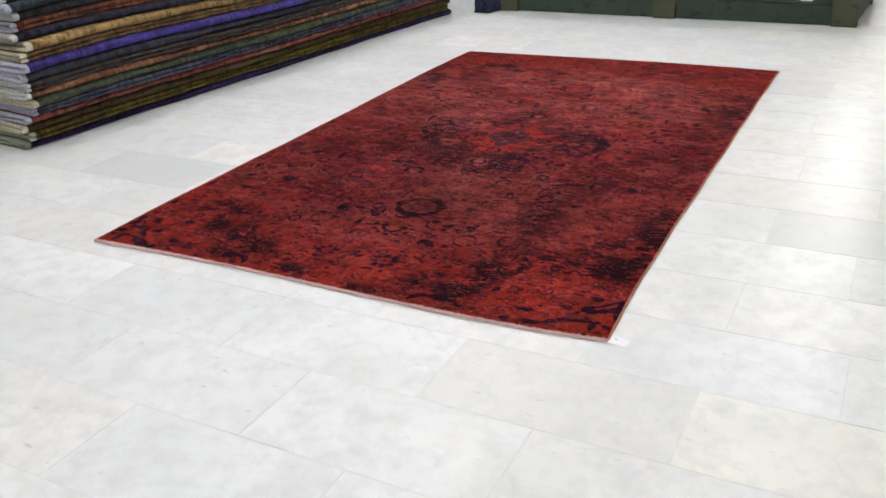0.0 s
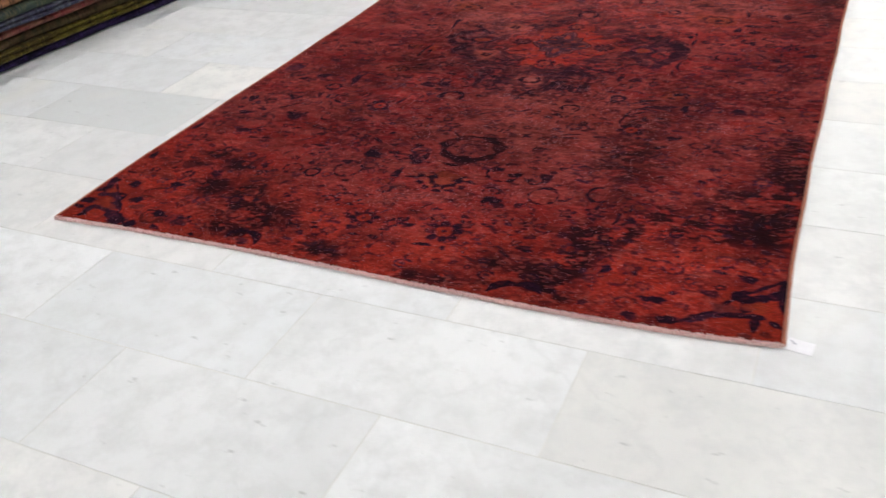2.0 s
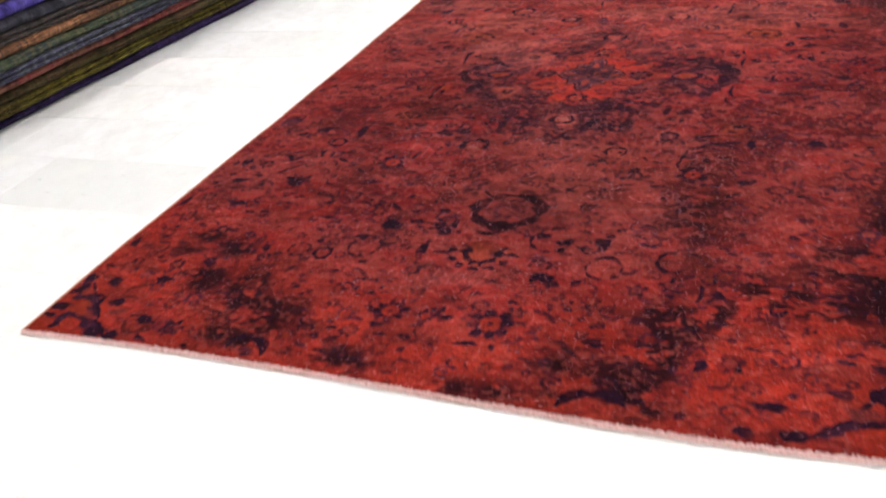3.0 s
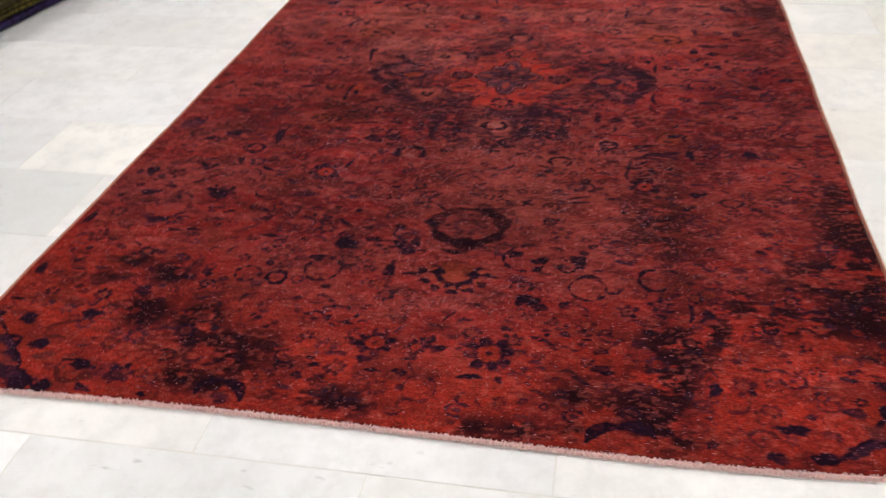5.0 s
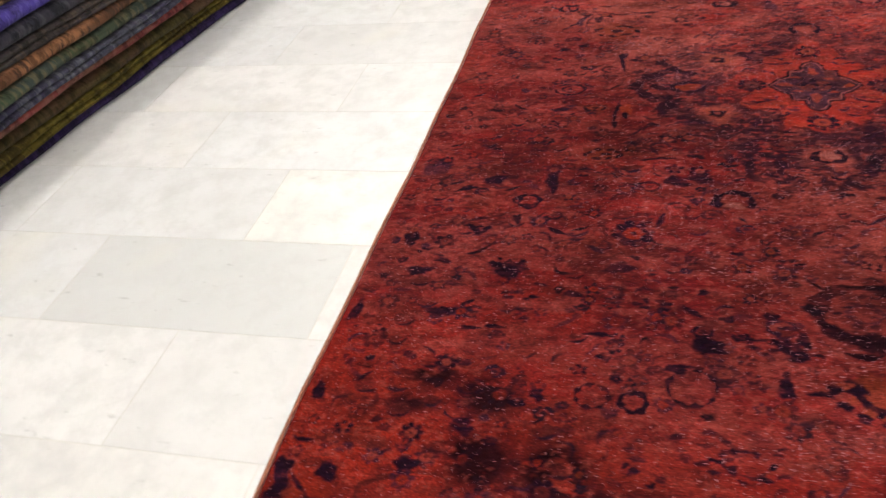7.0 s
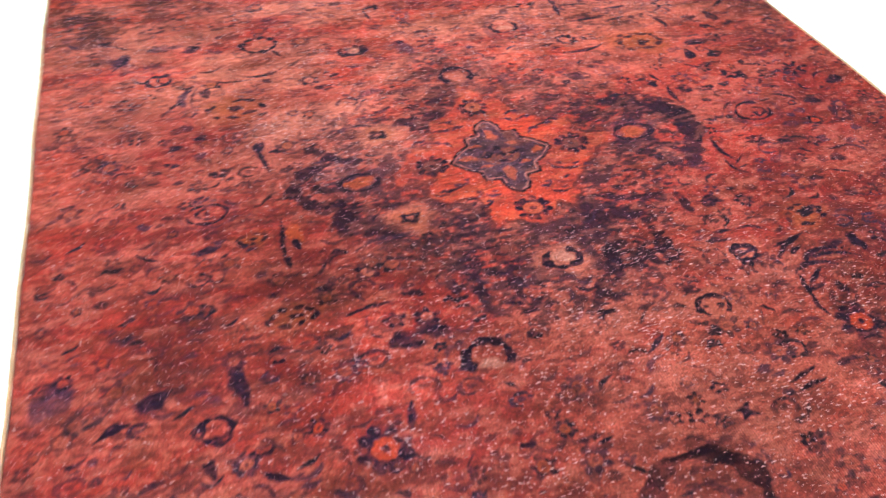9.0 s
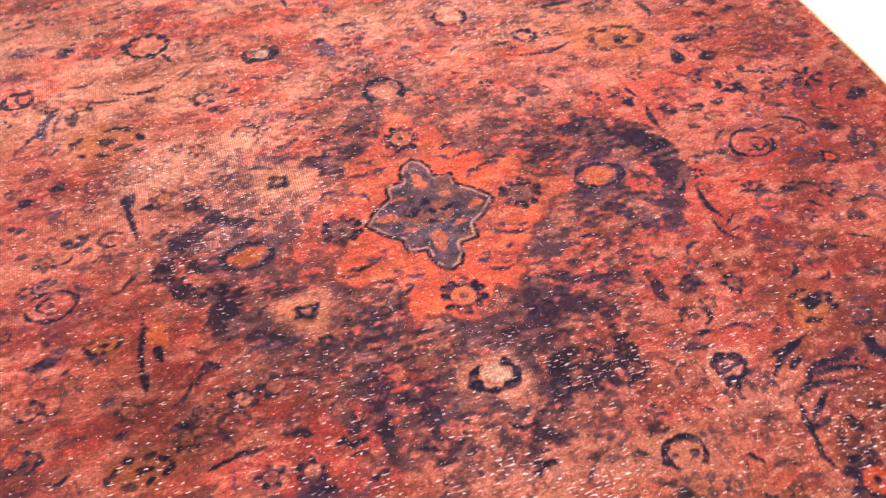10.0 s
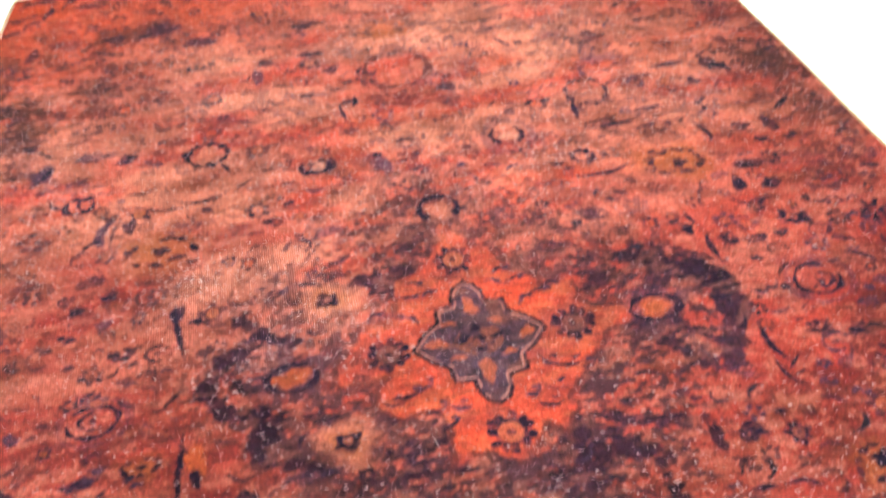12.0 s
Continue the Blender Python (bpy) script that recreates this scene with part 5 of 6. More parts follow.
        for n in range(7):
            a = math.pi * (0.02 + 0.16 * n)
            px, py = 0.022 - 0.098 * math.cos(a), sy * (1.395 + 0.092 * math.sin(a))
            d.blob(px * 0.8 + 0.0044, py - 0.014 * sy, 0.013, 0.011, (0.195, 0.0300, 0.0160), 0.9)
            d.blob(px, py, 0.017, 0.012, NAVY, 0.9 * k)
    # cut half-roses and scalloped corner pieces at the far end
    for sx in (1, -1):
        d.ring(0.465 * sx, 2.03, 0.085, 0.060, 0.040, NAVY, 0.7, None, 5)
        d.blob(1.17 * sx, 1.90, 0.11, 0.11, (0.180, 0.0150, 0.0070), 0.6)
        for ax, ay, bx, by, w, bulge in ((1.25, 1.735, 1.185, 1.765, 0.010, -0.012), (1.185, 1.765, 1.125, 1.825, 0.011, -0.022), (1.125, 1.825, 1.070, 1.895, 0.011, -0.022),
                                         (1.070, 1.895, 1.005, 1.955, 0.011, -0.020), (1.005, 1.955, 0.925, 2.010, 0.009, -0.012), (1.235, 1.925, 1.085, 1.935, 0.015, -0.045),
                                         (1.20, 1.845, 1.125, 1.865, 0.013, -0.016), (1.09, 1.96, 1.17, 2.0, 0.008, 0.01)):
            d.stroke(ax * sx, ay, bx * sx, by, w, NAVY, 0.7, bulge * sx)
        for ax, ay, rx, ry in ((1.222, 1.850, 0.022, 0.020), (1.110, 1.885, 0.016, 0.030), (1.040, 1.975, 0.022, 0.014), (1.205, 1.985, 0.018, 0.012)):
            d.blob(ax * sx, ay, rx, ry, NAVY, 0.7)
        d.blob(1.150 * sx, 1.905, 0.030, 0.020, RED, 0.9)
        d.blob(1.17 * sx, -1.90, 0.11, 0.11, (0.180, 0.0150, 0.0070), 0.6)
    near_corners(d)

    # the small all-over herati filling, thinned by wear
    taken = [(px, py, r) for px, py, r in d.drawn if r > 0.012]
    for n in range(5000):
        px, py = rng.uniform(-1.22, 1.22), rng.uniform(-1.96, 1.96)
        inside = abs(px) / 0.70 + abs(py) / 0.80 < 1
        if abs(px) / 0.46 + abs(py) / 0.46 < 1.0 or any(abs(px - a) < 0.022 + 0.45 * r and abs(py - b) < 0.015 + 0.40 * r for a, b, r in taken):
            continue
        taken.append((px, py, 0.022))
        kind, size = rng.random() * (0.50 if inside else 1.0), rng.choice((0.45, 0.55, 0.7, 0.85, 1.0))
        tint = rng.choice((NAVY, NAVY, (0.015, 0.0075, 0.0150), (0.016, 0.0055, 0.0105), GREY))
        eye = rng.choice((RED, AMBER, (0.150, 0.026, 0.018), (0.090, 0.014, 0.012)))
        tilt, curl = rng.uniform(-0.025, 0.025), rng.uniform(-0.02, 0.02)

        def draw(sx, sy, a, b, s):
            s = min(1.0, s * rng.uniform(0.7, 1.25))
            a, b = a + rng.uniform(-0.010, 0.010), b + rng.uniform(-0.010, 0.010)
            if kind < 0.24:
                d.stroke(a - 0.026 * size * sx, b - tilt * sy, a + 0.026 * size * sx, b + tilt * sy, 0.007 * size, tint, s, curl * sx * sy)
            elif kind < 0.40:
                # a pair of small leaves on a stalk
                d.blob(a, b, 0.017 * size, 0.010 * size, tint, s)
                d.blob(a + 0.024 * size * sx, b + tilt, 0.013 * size, 0.008 * size, tint, s)
                d.stroke(a - 0.02 * sx, b - 0.012 * sy, a + 0.03 * sx, b + 0.004, 0.0025, tint, 0.7 * s, curl)
            elif kind < 0.55:
                for k in range(5):
                    t = k * 1.26 + curl * 60
                    d.blob(a + 0.017 * size * math.cos(t), b + 0.014 * size * math.sin(t), 0.0065, 0.0055, tint, s)
            elif kind < 0.80:
                d.rosette(a, b, 0.034 * size, tint, eye, s, 5 + n % 4)
            elif kind < 0.92:
                d.ring(a, b, 0.030 * size, 0.024 * size, 0.012, tint, s, (curl * 150, 0.9))
                d.blob(a, b, 0.010, 0.007, tint, 0.8 * s)
            else:
                d.blob(a, b, 0.030 * size, 0.020 * size, (0.060, 0.010, 0.010), 0.7 * s)
                d.stroke(a - 0.03 * sx, b, a + 0.02 * sx, b + 0.012 * sy, 0.005, tint, s, 0.012)
        draw(1 if px > 0 else -1, 1 if py > 0 else -1, px, py, rng.uniform(0.45, 0.9) * (0.82 if py > 0.3 else 1.0))

    # knots that have changed colour one by one
    d.col *= ((0.86 + 0.28 * fbm(x, y, 95, 110, 141, 1)) * (0.70 + 0.58 * fbm(x, y, 11, 18, 145, 3)) * (0.80 + 0.38 * fbm(x, y, 4.5, 1.1, 149, 2)))[..., None]
    # the dye bath took unevenly: deeper towards the near left, thinner at the far end
    bath = 1 - 0.32 * near_to(-0.66, -0.36, 0.28, 0.22) - 0.22 * near_to(0.22, -1.0, 0.35, 0.30) - 0.12 * near_to(0.6, -0.5, 0.3, 0.25) + 0.32 * near_to(0.35, 1.0, 0.80, 0.60) + 0.15 * near_to(0.1, 0.5, 0.5, 0.2) - 0.15 * near_to(0.25, -0.52, 0.2, 0.15) - 0.22 * near_to(-0.55, -1.12, 0.22, 0.16) - 0.12 * near_to(0.15, -1.1, 0.3, 0.2) + 0.30 * near_to(0.98, -1.74, 0.22, 0.16) + 0.12 * near_to(-1.0, -1.75, 0.2, 0.15)
    d.col *= np.array((0.965, 0.890, 0.950)) * bath[..., None]
    # thick dark dye swallows more light
    d.col *= (1.04 * np.clip(d.col[..., 0] / 0.125, 0.02, 1.0)[..., None] ** np.array((0.16, 0.22, 0.205)))
    worn = 0.30 + 0.9 * pale + 0.30 * near_to(-0.30, 0.10, 0.35, 0.40) + 0.5 * near_to(0.0, -0.55, 0.5, 0.2) + 0.75 * near_to(0.0, -0.75, 0.9, 0.35) + 0.5 * near_to(0.1, -1.5, 0.7, 0.4)
    d.worn = np.clip(worn * (0.4 + 1.0 * fbm(x, y, 2.5, 4, 151)), 0, 1)
    return d


def rug():
    d = paint_rug()
    top = 0.009 + 0.0022 * fbm(d.x, d.y, 2.0, 2.5, 161) + 0.0012 * fbm(d.x, d.y, 24, 30, 171)
    lift = np.minimum(np.minimum(np.arange(NX)[None, :], np.arange(NX)[::-1][None, :]), np.minimum(np.arange(NY)[:, None], np.arange(NY)[::-1][:, None]))
    top = np.where(lift == 0, 0.0006, np.where(lift == 1, 0.006, top))
    co = np.stack([d.x, d.y, top], axis=-1).reshape(-1, 3)
    idx = np.arange(NX * NY).reshape(NY, NX)
    quads = np.stack([idx[:-1, :-1], idx[:-1, 1:], idx[1:, 1:], idx[1:, :-1]], axis=-1).reshape(-1)
    me = bpy.data.meshes.new("wool_surface")
    me.vertices.add(NX * NY)
    me.vertices.foreach_set("co", co.ravel())
    count = (NX - 1) * (NY - 1)
    me.loops.add(count * 4)
    me.loops.foreach_set("vertex_index", quads.astype(np.int32))
    me.polygons.add(count)
    me.polygons.foreach_set("loop_start", np.arange(0, count * 4, 4, dtype=np.int32))
    me.polygons.foreach_set("use_smooth", np.ones(count, dtype=bool))
    me.update(calc_edges=True)
    dye = me.attributes.new("dye", "FLOAT_COLOR", "POINT")
    dye.data.foreach_set("color", np.concatenate([d.col.reshape(-1, 3), np.ones((NX * NY, 1))], axis=1).ravel())
    worn = me.attributes.new("worn", "FLOAT", "POINT")
    worn.data.foreach_set("value", d.worn.ravel())
    me.materials.append(PILE)
    thing = tagged(new("rug"), "worn overdyed red wool rug with navy floral medallion on marble", "rug")
    pile = new("wool_surface", me)
    pile.parent = thing

    rng = random.Random(8)
    # bound long sides, as thin cords
    for i, side in ((0, -1), (NX - 1, 1)):
        bm = bmesh.new()
        rings = []
        for j in range(0, NY, 8):
            cx, cy = d.x[j, i] + 0.003 * side, d.y[j, i]
            r = 0.0034 + 0.0010 * rng.random()
            rings.append([bm.verts.new((cx + r * 1.3 * math.cos(a), cy, 0.0062 + r * math.sin(a))) for a in (k * math.pi / 3 for k in range(6))])
        for a, b in zip(rings, rings[1:]):
            for k in range(6):
                bm.faces.new((a[k], a[(k + 1) % 6], b[(k + 1) % 6], b[k]))
        part("selvedge", bm, SELVEDGE, thing, "orange-tan overcast edge cord", True)
    # ends: a narrow pink woven band and a frayed, clipped fringe
    for j, end in ((0, -1), (NY - 1, 1)):
        bm = bmesh.new()
        rows = []
        for i in range(0, NX, 4):
            cx, cy, w = d.x[j, i], d.y[j, i], 0.004 + 0.0012 * math.sin(i * 0.05) + 0.003 * rng.random()
            rows.append([bm.verts.new((cx, cy + end * a * w, z)) for a, z in ((-0.4, 0.0095), (0.3, 0.0100), (0.8, 0.0075), (1.0, 0.0008))])
        for a, b in zip(rows, rows[1:]):
            for k in range(3):
                f = (a[k], b[k], b[k + 1], a[k + 1])
                bm.faces.new(f if end > 0 else f[::-1])
        part("end_band", bm, FRINGE, thing, "faded pink flat-woven end", True)
        bm = bmesh.new()
        for n in range(5200):
            i = rng.randrange(NX)
            cx, cy = d.x[j, i] + rng.uniform(-0.002, 0.002), d.y[j, i] + end * rng.uniform(-0.006, 0.009)
            size, turn, z = rng.uniform(0.003, 0.009), rng.gauss(0, 0.8), rng.uniform(0.004, 0.0115)
            tx, ty = cx + size * math.sin(turn), cy + end * size * math.cos(turn)
            w = rng.uniform(0.0010, 0.0022)
            a = [bm.verts.new((cx - w, cy, z)), bm.verts.new((cx + w, cy, z)), bm.verts.new((cx, cy, z + 0.0030))]
            tip = bm.verts.new((tx, ty, max(0.001, z * rng.uniform(0.2, 1.1))))
            for k in range(3):
                bm.faces.new((a[k], a[(k + 1) % 3], tip))
        tagged(part("fringe", bm, COTTON, thing, "short frayed pale pink fringe"), kind="stuff")
    return thing


rug()


def paper_tag():
    bm = bmesh.new()
    cols = []
    for i in range(9):
        u = i / 8
        z = 0.0004 + 0.012 * max(0.0, 0.45 - u) ** 2 + 0.0006 * u
        cols.append([bm.verts.new((0.068 * (u - 0.5), 0.052 * (v - 0.5), z + dz)) for v in (0, 1) for dz in (0, 0.0006)])
    for a, b in zip(cols, cols[1:]):
        for p, q in ((0, 1), (1, 3), (3, 2), (2, 0)):
            bm.faces.new((a[p], a[q], b[q], b[p]))
    bm.faces.new(cols[0][k] for k in (0, 2, 3, 1))
    bm.faces.new(cols[-1][k] for k in (0, 1, 3, 2))
    bmesh.ops.recalc_face_normals(bm, faces=bm.faces)
    tag = tagged(part("paper_tag", bm, PAPER), "small white paper tag with a pen tick beside the rug corner", "label")
    bm = bmesh.new()
    for a, b in (((-0.024, 0.016), (-0.014, 0.004)), ((-0.014, 0.004), (-0.010, 0.006))):
        x, y = b[0] - a[0], b[1] - a[1]
        n = Vector((-y, x)).normalized() * 0.0012
        q = [bm.verts.new((px + s * n.x, py + s * n.y, 0.0022)) for (px, py), s in ((a, -1), (a, 1), (b, 1), (b, -1))]
        top = [bm.verts.new(v.co + Vector((0, 0, 0.0008))) for v in q]
        bm.faces.new(top)
        for k in range(4):
            bm.faces.new((q[k], q[(k + 1) % 4], top[(k + 1) % 4], top[k]))
    part("pen_mark", bm, INK, tag)
    tag.matrix_basis = pose(1.283, -1.968, 0, 0, 0, -8)


paper_tag()

# ---- the stack of folded rugs ----
STACK_NEAR, STACK_FAR = Vector((-2.80, -1.165, 0)), Vector((-2.23, 3.56, 0))
STACK_DIR = (STACK_FAR - STACK_NEAR).normalized()
STACK_TURN = math.degrees(math.atan2(-STACK_DIR.x, STACK_DIR.y))
STACK_LONG = (STACK_FAR - STACK_NEAR).length


def fold_profile(width, height, layers, bulge=0.95):
    """The middle line of a rug folded to and fro, from its lowest layer up; u=0 is the outer fold."""
    t = height / layers
    pts = []
    for k in range(layers):
        z = t * (k + 0.5)
        right = k % 2 == 0
        run = [(-width + t, z), (-width * 0.5, z), (-t, z)]
        pts += run if right else run[::-1]
        if k < layers - 1:
            c = -t if right else -width + t
            s = 1 if right else -1
            for a in (-60, -25, 0, 25, 60):
                pts.append((c + s * t * bulge * math.cos(radians(a)), z + t / 2 + t / 2 * math.sin(radians(a))))
    return pts, t


def folded_rug(base, height, layers, material, fringe, seed, start, finish, out, belly, label):
    rng = random.Random(seed)
    width = 0.95
    pts, t = fold_profile(width, height, layers, rng.uniform(0.7, 1.0))
    line = np.array(pts)
    tang = np.gradient(line, axis=0)
    tang /= np.linalg.norm(tang, axis=1)[:, None] + 1e-9
    norm = np.stack([-tang[:, 1], tang[:, 0]], axis=1)
    half = t * 0.45
    outline = np.concatenate([line + norm * half, (line - norm * half)[::-1]])
    phase = [rng.uniform(0, 6.28) for _ in range(4)]
    push = out + rng.uniform(-0.014, 0.020)

    def ring_at(bm, s, grow=1.0, fray=0.0):
        rough = belly * math.exp(-max(s, 0.0) / 1.3) + 0.010 * math.sin(s * 2.3 + phase[0]) + 0.005 * math.sin(s * 7.1 + phase[1])
        sag = 0.93 - 0.03 * math.exp(-max(s, 0) / 0.4) + 0.018 * math.sin(s * 1.7 + 0.6)
        out = []
        for u, v in outline:
            side = push + rough if u > -0.5 else 0
            lumps = 0.004 * math.sin(s * 13 + phase[2] + v * 40)
            out.append(bm.verts.new((u + side + lumps + fray * rng.uniform(-0.6, 0.6), s - fray * rng.uniform(-1.0, 1.4), (base + v * grow) * sag + 0.0015 + fray * 0.25 * rng.random())))
        return out

    def sweep(bm, stations, grow=1.0, fray=(0.0,)):
        rings = [ring_at(bm, s, grow, fray[min(k, len(fray) - 1)]) for k, s in enumerate(stations)]
        n = len(outline)
        for a, b in zip(rings, rings[1:]):
            for k in range(n):
                bm.faces.new((a[k], a[(k + 1) % n], b[(k + 1) % n], b[k]))
        m = len(pts)
        for r in (rings[0], rings[-1]):
            for k in range(m - 1):
                f = (r[k], r[k + 1], r[n - 2 - k], r[n - 1 - k])
                bm.faces.new(f if r is rings[-1] else f[::-1])
        bmesh.ops.recalc_face_normals(bm, faces=bm.faces)
        return bm

    count = 56
    body = part("folded_rug", sweep(bmesh.new(), [start + (finish - start) * k / count for k in range(count + 1)]), material, None, "", True)
    tagged(body, label, "rug", "stack of folded rugs")
    part("fringe", sweep(bmesh.new(), [start - 0.034, start - 0.016, start - 0.001], 1.0, (0.012, 0.007, 0.0)), fringe, body, "pale cotton fringe at the folded end", True)
    body.matrix_basis = pose(STACK_NEAR.x, STACK_NEAR.y, 0, 0, 0, STACK_TURN)
    return body


def rug_stack():
    rng = random.Random(12)
    pale = [plain_material("grey green fringe", (0.30, 0.33, 0.26), 0.9, 60, 0.3), plain_material("off-white fringe", (0.52, 0.52, 0.50), 0.9, 60, 0.25),
            plain_material("lilac grey fringe", (0.38, 0.38, 0.47), 0.9, 60, 0.3), plain_material("cream fringe", (0.50, 0.46, 0.34), 0.9, 60, 0.3)]
    # colour words, main, second, accent, height, fringe
    lower = [
        ("dark purple", (0.040, 0.024, 0.100), (0.026, 0.016, 0.055), (0.060, 0.040, 0.14), 0.060, 0),
        ("olive green", (0.120, 0.095, 0.018), (0.070, 0.050, 0.015), (0.17, 0.13, 0.030), 0.062, 0),
        ("dark olive and brown", (0.080, 0.065, 0.025), (0.10, 0.060, 0.035), (0.035, 0.030, 0.015), 0.058, 3),
        ("faded rose", (0.30, 0.065, 0.065), (0.22, 0.10, 0.070), (0.30, 0.12, 0.10), 0.056, 2),
        ("slate blue", (0.080, 0.085, 0.120), (0.050, 0.048, 0.095), (0.15, 0.16, 0.19), 0.056, 2),
        ("grey green", (0.065, 0.090, 0.050), (0.045, 0.065, 0.060), (0.15, 0.13, 0.08), 0.054, 3),
        ("black and tan patchwork", (0.36, 0.17, 0.09), (0.16, 0.075, 0.045), (0.030, 0.022, 0.022), 0.054, 1),
        ("dark grey", (0.060, 0.052, 0.052), (0.045, 0.040, 0.048), (0.10, 0.075, 0.060), 0.058, 1),
        ("dark slate", (0.038, 0.040, 0.058), (0.050, 0.045, 0.060), (0.075, 0.075, 0.090), 0.066, 2),
    ]
    upper = [
        ("indigo", (0.070, 0.050, 0.28), (0.045, 0.034, 0.15), (0.105, 0.085, 0.33), 0.064, 2),
        ("dark brown", (0.17, 0.105, 0.050), (0.095, 0.055, 0.030), (0.23, 0.15, 0.075), 0.058, 3),
        ("tan", (0.38, 0.26, 0.105), (0.28, 0.17, 0.075), (0.20, 0.12, 0.055), 0.064, 3),
        ("midnight blue", (0.022, 0.022, 0.038), (0.028, 0.026, 0.042), (0.050, 0.045, 0.060), 0.058, 1),
        ("rust brown", (0.17, 0.055, 0.035), (0.045, 0.030, 0.028), (0.24, 0.10, 0.06), 0.060, 2),
        ("charcoal", (0.028, 0.028, 0.034), (0.040, 0.034, 0.036), (0.060, 0.055, 0.060), 0.058, 1),
        ("dark teal", (0.034, 0.048, 0.062), (0.028, 0.036, 0.050), (0.060, 0.075, 0.085), 0.066, 2),
        ("blue black", (0.020, 0.024, 0.036), (0.026, 0.026, 0.034), (0.045, 0.045, 0.055), 0.062, 1),
        ("dark wine", (0.060, 0.022, 0.026), (0.030, 0.022, 0.026), (0.090, 0.045, 0.045), 0.060, 2),
    ]
    base = 0.0
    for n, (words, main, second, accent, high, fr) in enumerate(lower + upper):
        # shade low in the stack is put into the colours: lower rugs darker
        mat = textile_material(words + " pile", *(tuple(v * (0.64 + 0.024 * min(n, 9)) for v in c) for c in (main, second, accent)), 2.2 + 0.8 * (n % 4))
        start = 0.0 + rng.uniform(-0.03, 0.04) + 0.010 * n
        out = 0.045 * math.sin(math.pi * min(n, 12) / 12) - 0.02 * max(0, n - 11)
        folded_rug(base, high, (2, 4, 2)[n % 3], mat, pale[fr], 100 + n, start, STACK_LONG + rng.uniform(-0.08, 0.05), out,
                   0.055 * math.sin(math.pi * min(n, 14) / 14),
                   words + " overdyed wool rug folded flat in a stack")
        base += high


rug_stack()


# ---- the green wooden chest ----
def green_chest():
    x0, x1, y0, y1, high = -1.81, 1.61, 0.0, 1.19, 0.72
    place = pose(0, 3.785, 0, 0, 0, -2.7)
    chest = tagged(new("wooden_chest"), "long green stained wooden plank chest standing on marble", "chest")
    chest.matrix_basis = place
    for x in (x0, -0.17, x1 - 0.20):
        part("post", boxed(x, y0, 0.0, x + 0.21, y0 + 0.07, high, bevel=0.006), OLIVE, chest, "olive painted post")
        part("post", boxed(x, y1 - 0.07, 0.0, x + 0.21, y1, high, bevel=0.006), OLIVE, chest, "olive painted post")
    rng = random.Random(3)
    for k in range(4):
        z0, z1 = 0.004 + k * 0.175, 0.004 + k * 0.175 + 0.171
        for a, b in ((x0 + 0.212, -0.162), (0.052, x1 - 0.202)):
            o = rng.uniform(0, 0.004)
            part("plank", boxed(a, y0 + 0.030 + o, z0, b, y0 + 0.058 + o, z1, bevel=0.004), GREEN, chest)
            part("plank", boxed(a, y1 - 0.058 + o, z0, b, y1 - 0.030 + o, z1, bevel=0.004), GREEN, chest)
        for x in (x0 + 0.012, x1 - 0.040):
            part("side_plank", boxed(x, y0 + 0.072, z0, x + 0.028, y1 - 0.072, z1, bevel=0.004), GREEN, chest)
    for k in range(6):
        w = (y1 - y0 + 0.04) / 6
        part("top_board", boxed(x0 - 0.02, y0 - 0.02 + k * w, high, x1 + 0.03, y0 - 0.02 + (k + 1) * w - 0.004, high + 0.028, bevel=0.004), OLIVE, chest)
    label = tagged(part("price_label", boxed(1.14, y0 + 0.026, 0.205, 1.24, y0 + 0.029, 0.275, bevel=0.001), PAPER), "small white paper label stuck on the green chest", "label")
    label.matrix_basis = place


green_chest()


def cloth_bundle():
    """A dark blue cloth heaped against the chest."""
    bm = bmesh.new()
    rings, n = [], 28
    for j in range(12):
        v = j / 11
        ring = []
        for k in range(n):
            a = 2 * math.pi * k / n
            r = (0.125 - 0.055 * v ** 1.5) * (1 + 0.13 * math.sin(5 * a + 4 * v) + 0.06 * math.sin(11 * a - 7 * v))
            ring.append(bm.verts.new((r * math.cos(a) + 0.03 * v, r * 1.2 * math.sin(a), 0.36 * v + 0.02 * math.sin(3 * a) * v)))
        rings.append(ring)
    for a, b in zip(rings, rings[1:]):
        for k in range(n):
            bm.faces.new((a[k], a[(k + 1) % n], b[(k + 1) % n], b[k]))
    bm.faces.new(rings[0][::-1])
    bm.faces.new(rings[-1])
    mat = textile_material("midnight blue cloth", (0.020, 0.024, 0.055), (0.028, 0.030, 0.060), (0.05, 0.05, 0.09), 4.0)
    ob = tagged(part("cloth_bundle", bm, mat, None, "", True), "dark blue cloth bundle heaped against the green chest", "cloth")
    ob.matrix_basis = pose(-1.93, 3.84, 0)


cloth_bundle()


# ---- floor tiles ----
TILE_L, TILE_W, ROW0 = 0.828, 0.399, -2.553
SHIFTS = {-1: 0.365, 0: -0.05, 1: 0.362, 2: -0.05, 3: 0.324, 4: -0.04}


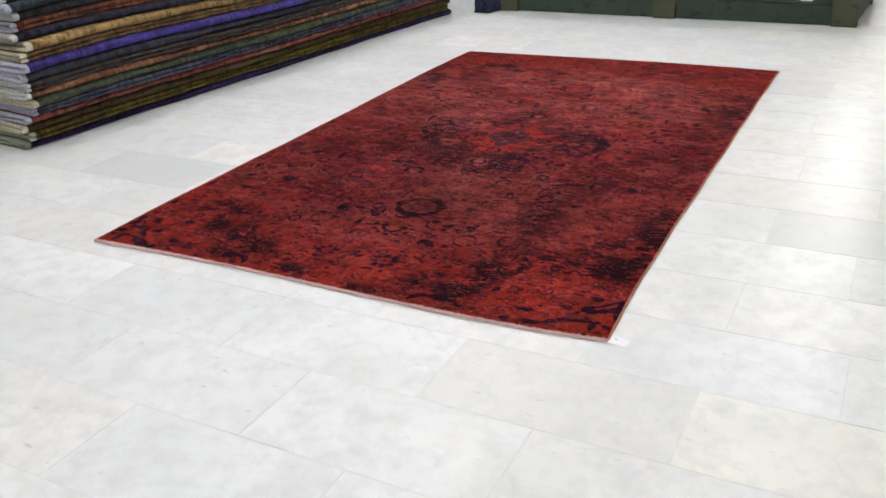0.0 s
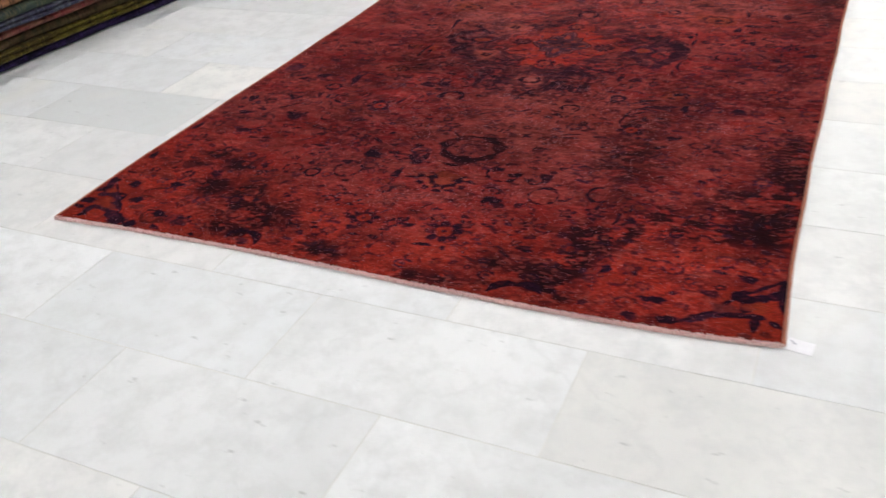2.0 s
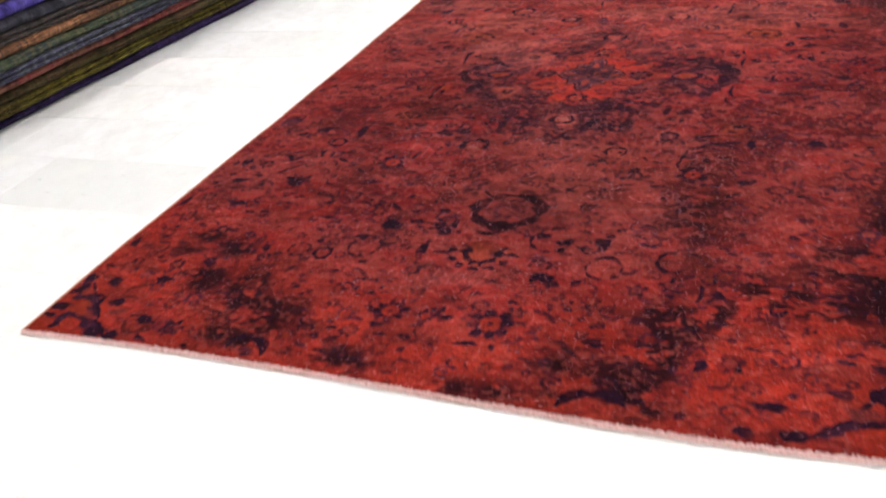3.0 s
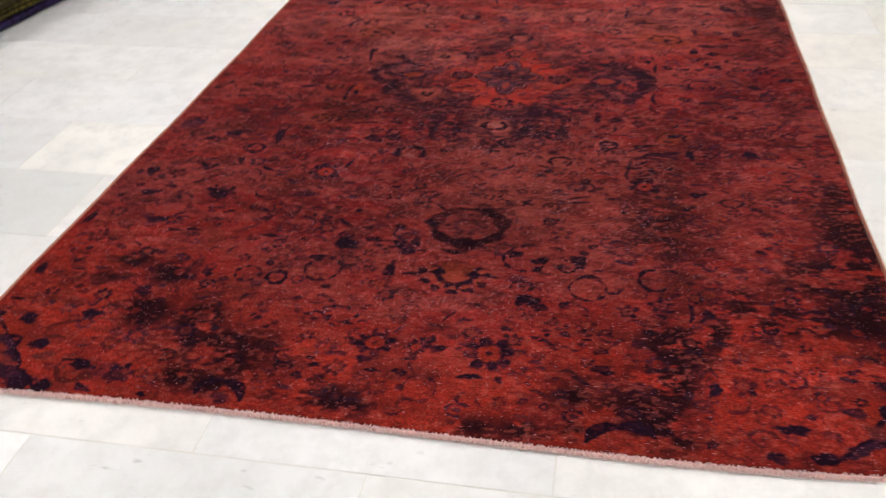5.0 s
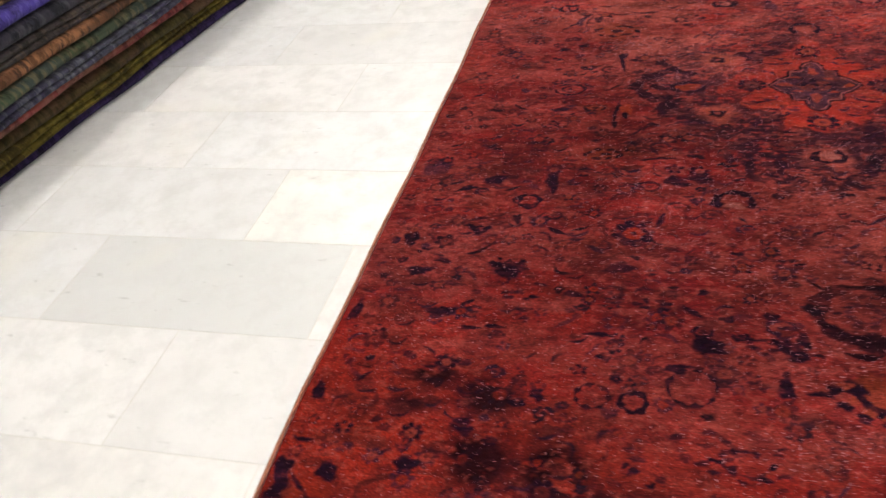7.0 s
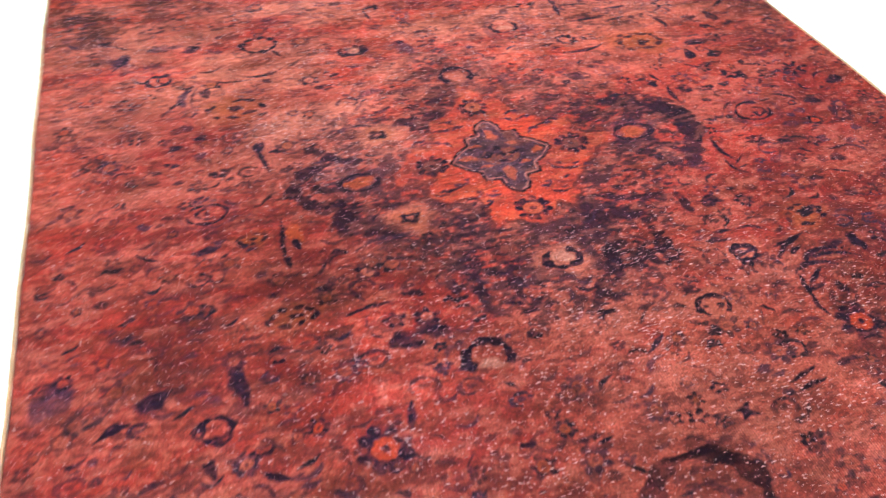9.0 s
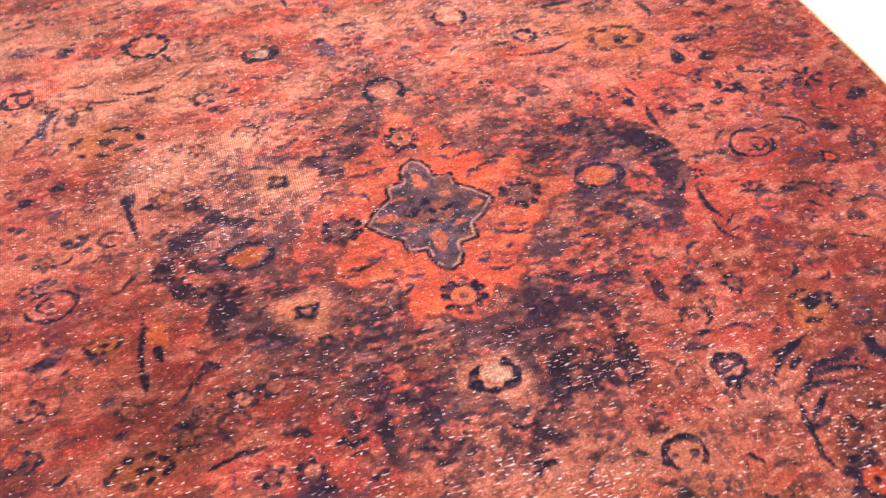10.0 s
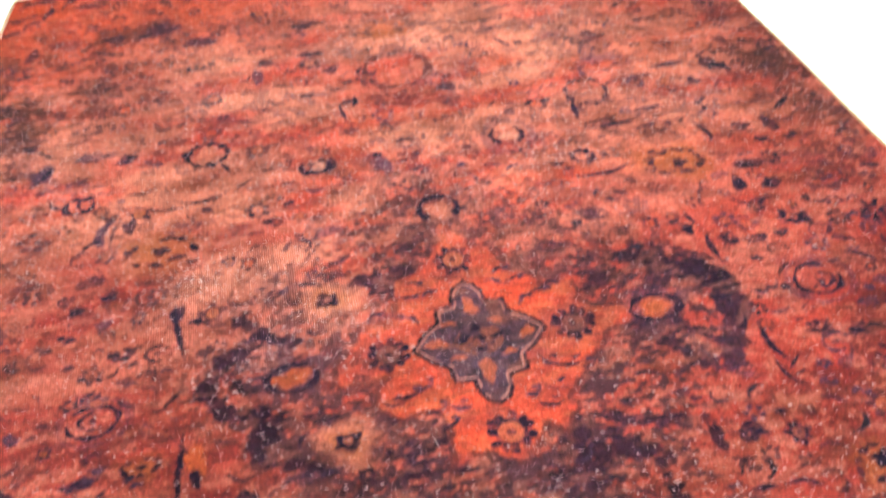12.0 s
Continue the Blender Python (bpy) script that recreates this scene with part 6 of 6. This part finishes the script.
def tile_mesh():
    bm = bmesh.new()
    hl, hw = TILE_L / 2 - 0.0020, TILE_W / 2 - 0.0020
    loops = [[bm.verts.new((sx * (hl - i), sy * (hw - i), z)) for sx, sy in ((-1, -1), (1, -1), (1, 1), (-1, 1))] for i, z in ((0, -0.0030), (0, -0.0003), (0.0003, 0.0))]
    for a, b in zip(loops, loops[1:]):
        for k in range(4):
            bm.faces.new((a[k], a[(k + 1) % 4], b[(k + 1) % 4], b[k]))
    bm.faces.new(loops[-1])
    me = bpy.data.meshes.new("tile")
    bm.to_mesh(me)
    bm.free()
    me.materials.append(MARBLE)
    return me


def floor_tiles():
    rng = random.Random(21)
    me = tile_mesh()
    special = [(-1.8, -1.13, (0.645, 0.668, 0.68)), (2.03, -0.76, (0.64, 0.65, 0.65)), (1.9, -2.3, (0.805, 0.798, 0.755)), (1.3, -2.3, (0.73, 0.73, 0.725)), (-1.3, -0.74, (0.825, 0.828, 0.815)), (1.45, 1.62, (0.69, 0.69, 0.70))]
    rest = bmesh.new()
    for k in range(math.floor((Y0 - ROW0) / TILE_W), math.ceil((Y1 - ROW0) / TILE_W)):
        y = ROW0 + (k + 0.5) * TILE_W
        shift = SHIFTS.get(k, (0.36 if k % 2 else -0.04) + rng.uniform(-0.03, 0.03))
        for i in range(math.floor((X0 - shift) / TILE_L), math.ceil((X1 - shift) / TILE_L)):
            x = shift + (i + 0.5) * TILE_L
            tone = rng.gauss(0.775, 0.028)
            cool = rng.uniform(-0.012, 0.012)
            if not (-4.2 < x < 4.4 and -5.0 < y < 5.8):
                vs = [rest.verts.new((min(max(x + sx * (TILE_L / 2 - 0.001), X0), X1), min(max(y + sy * (TILE_W / 2 - 0.001), Y0), Y1), 0)) for sx, sy in ((-1, -1), (1, -1), (1, 1), (-1, 1))]
                rest.faces.new(vs)
                continue
            ob = new("tile", me)
            ob.parent = FLOOR
            ob.location = (x, y, rng.uniform(-0.0003, 0.0))
            # the warmer light towards the east is put into the tile colour
            cream = 0.030 * min(max((x - 0.6) / 1.6, 0.0), 1.0) * min(max((y + 2.2) / 1.2, 0.0), 1.0) - 0.006
            ob.color = (tone - 0.008 - cool + 0.3 * cream, tone, tone + 0.006 + cool - 1.4 * cream, 1)
            for sx, sy, colour in special:
                if abs(sx - x) < TILE_L / 2 and abs(sy - y) < TILE_W / 2:
                    ob.color = (*colour, 1)
    far = tagged(part("far_tiles", rest, MARBLE, FLOOR), kind="stuff")
    far.color = (0.76, 0.76, 0.75, 1)


floor_tiles()
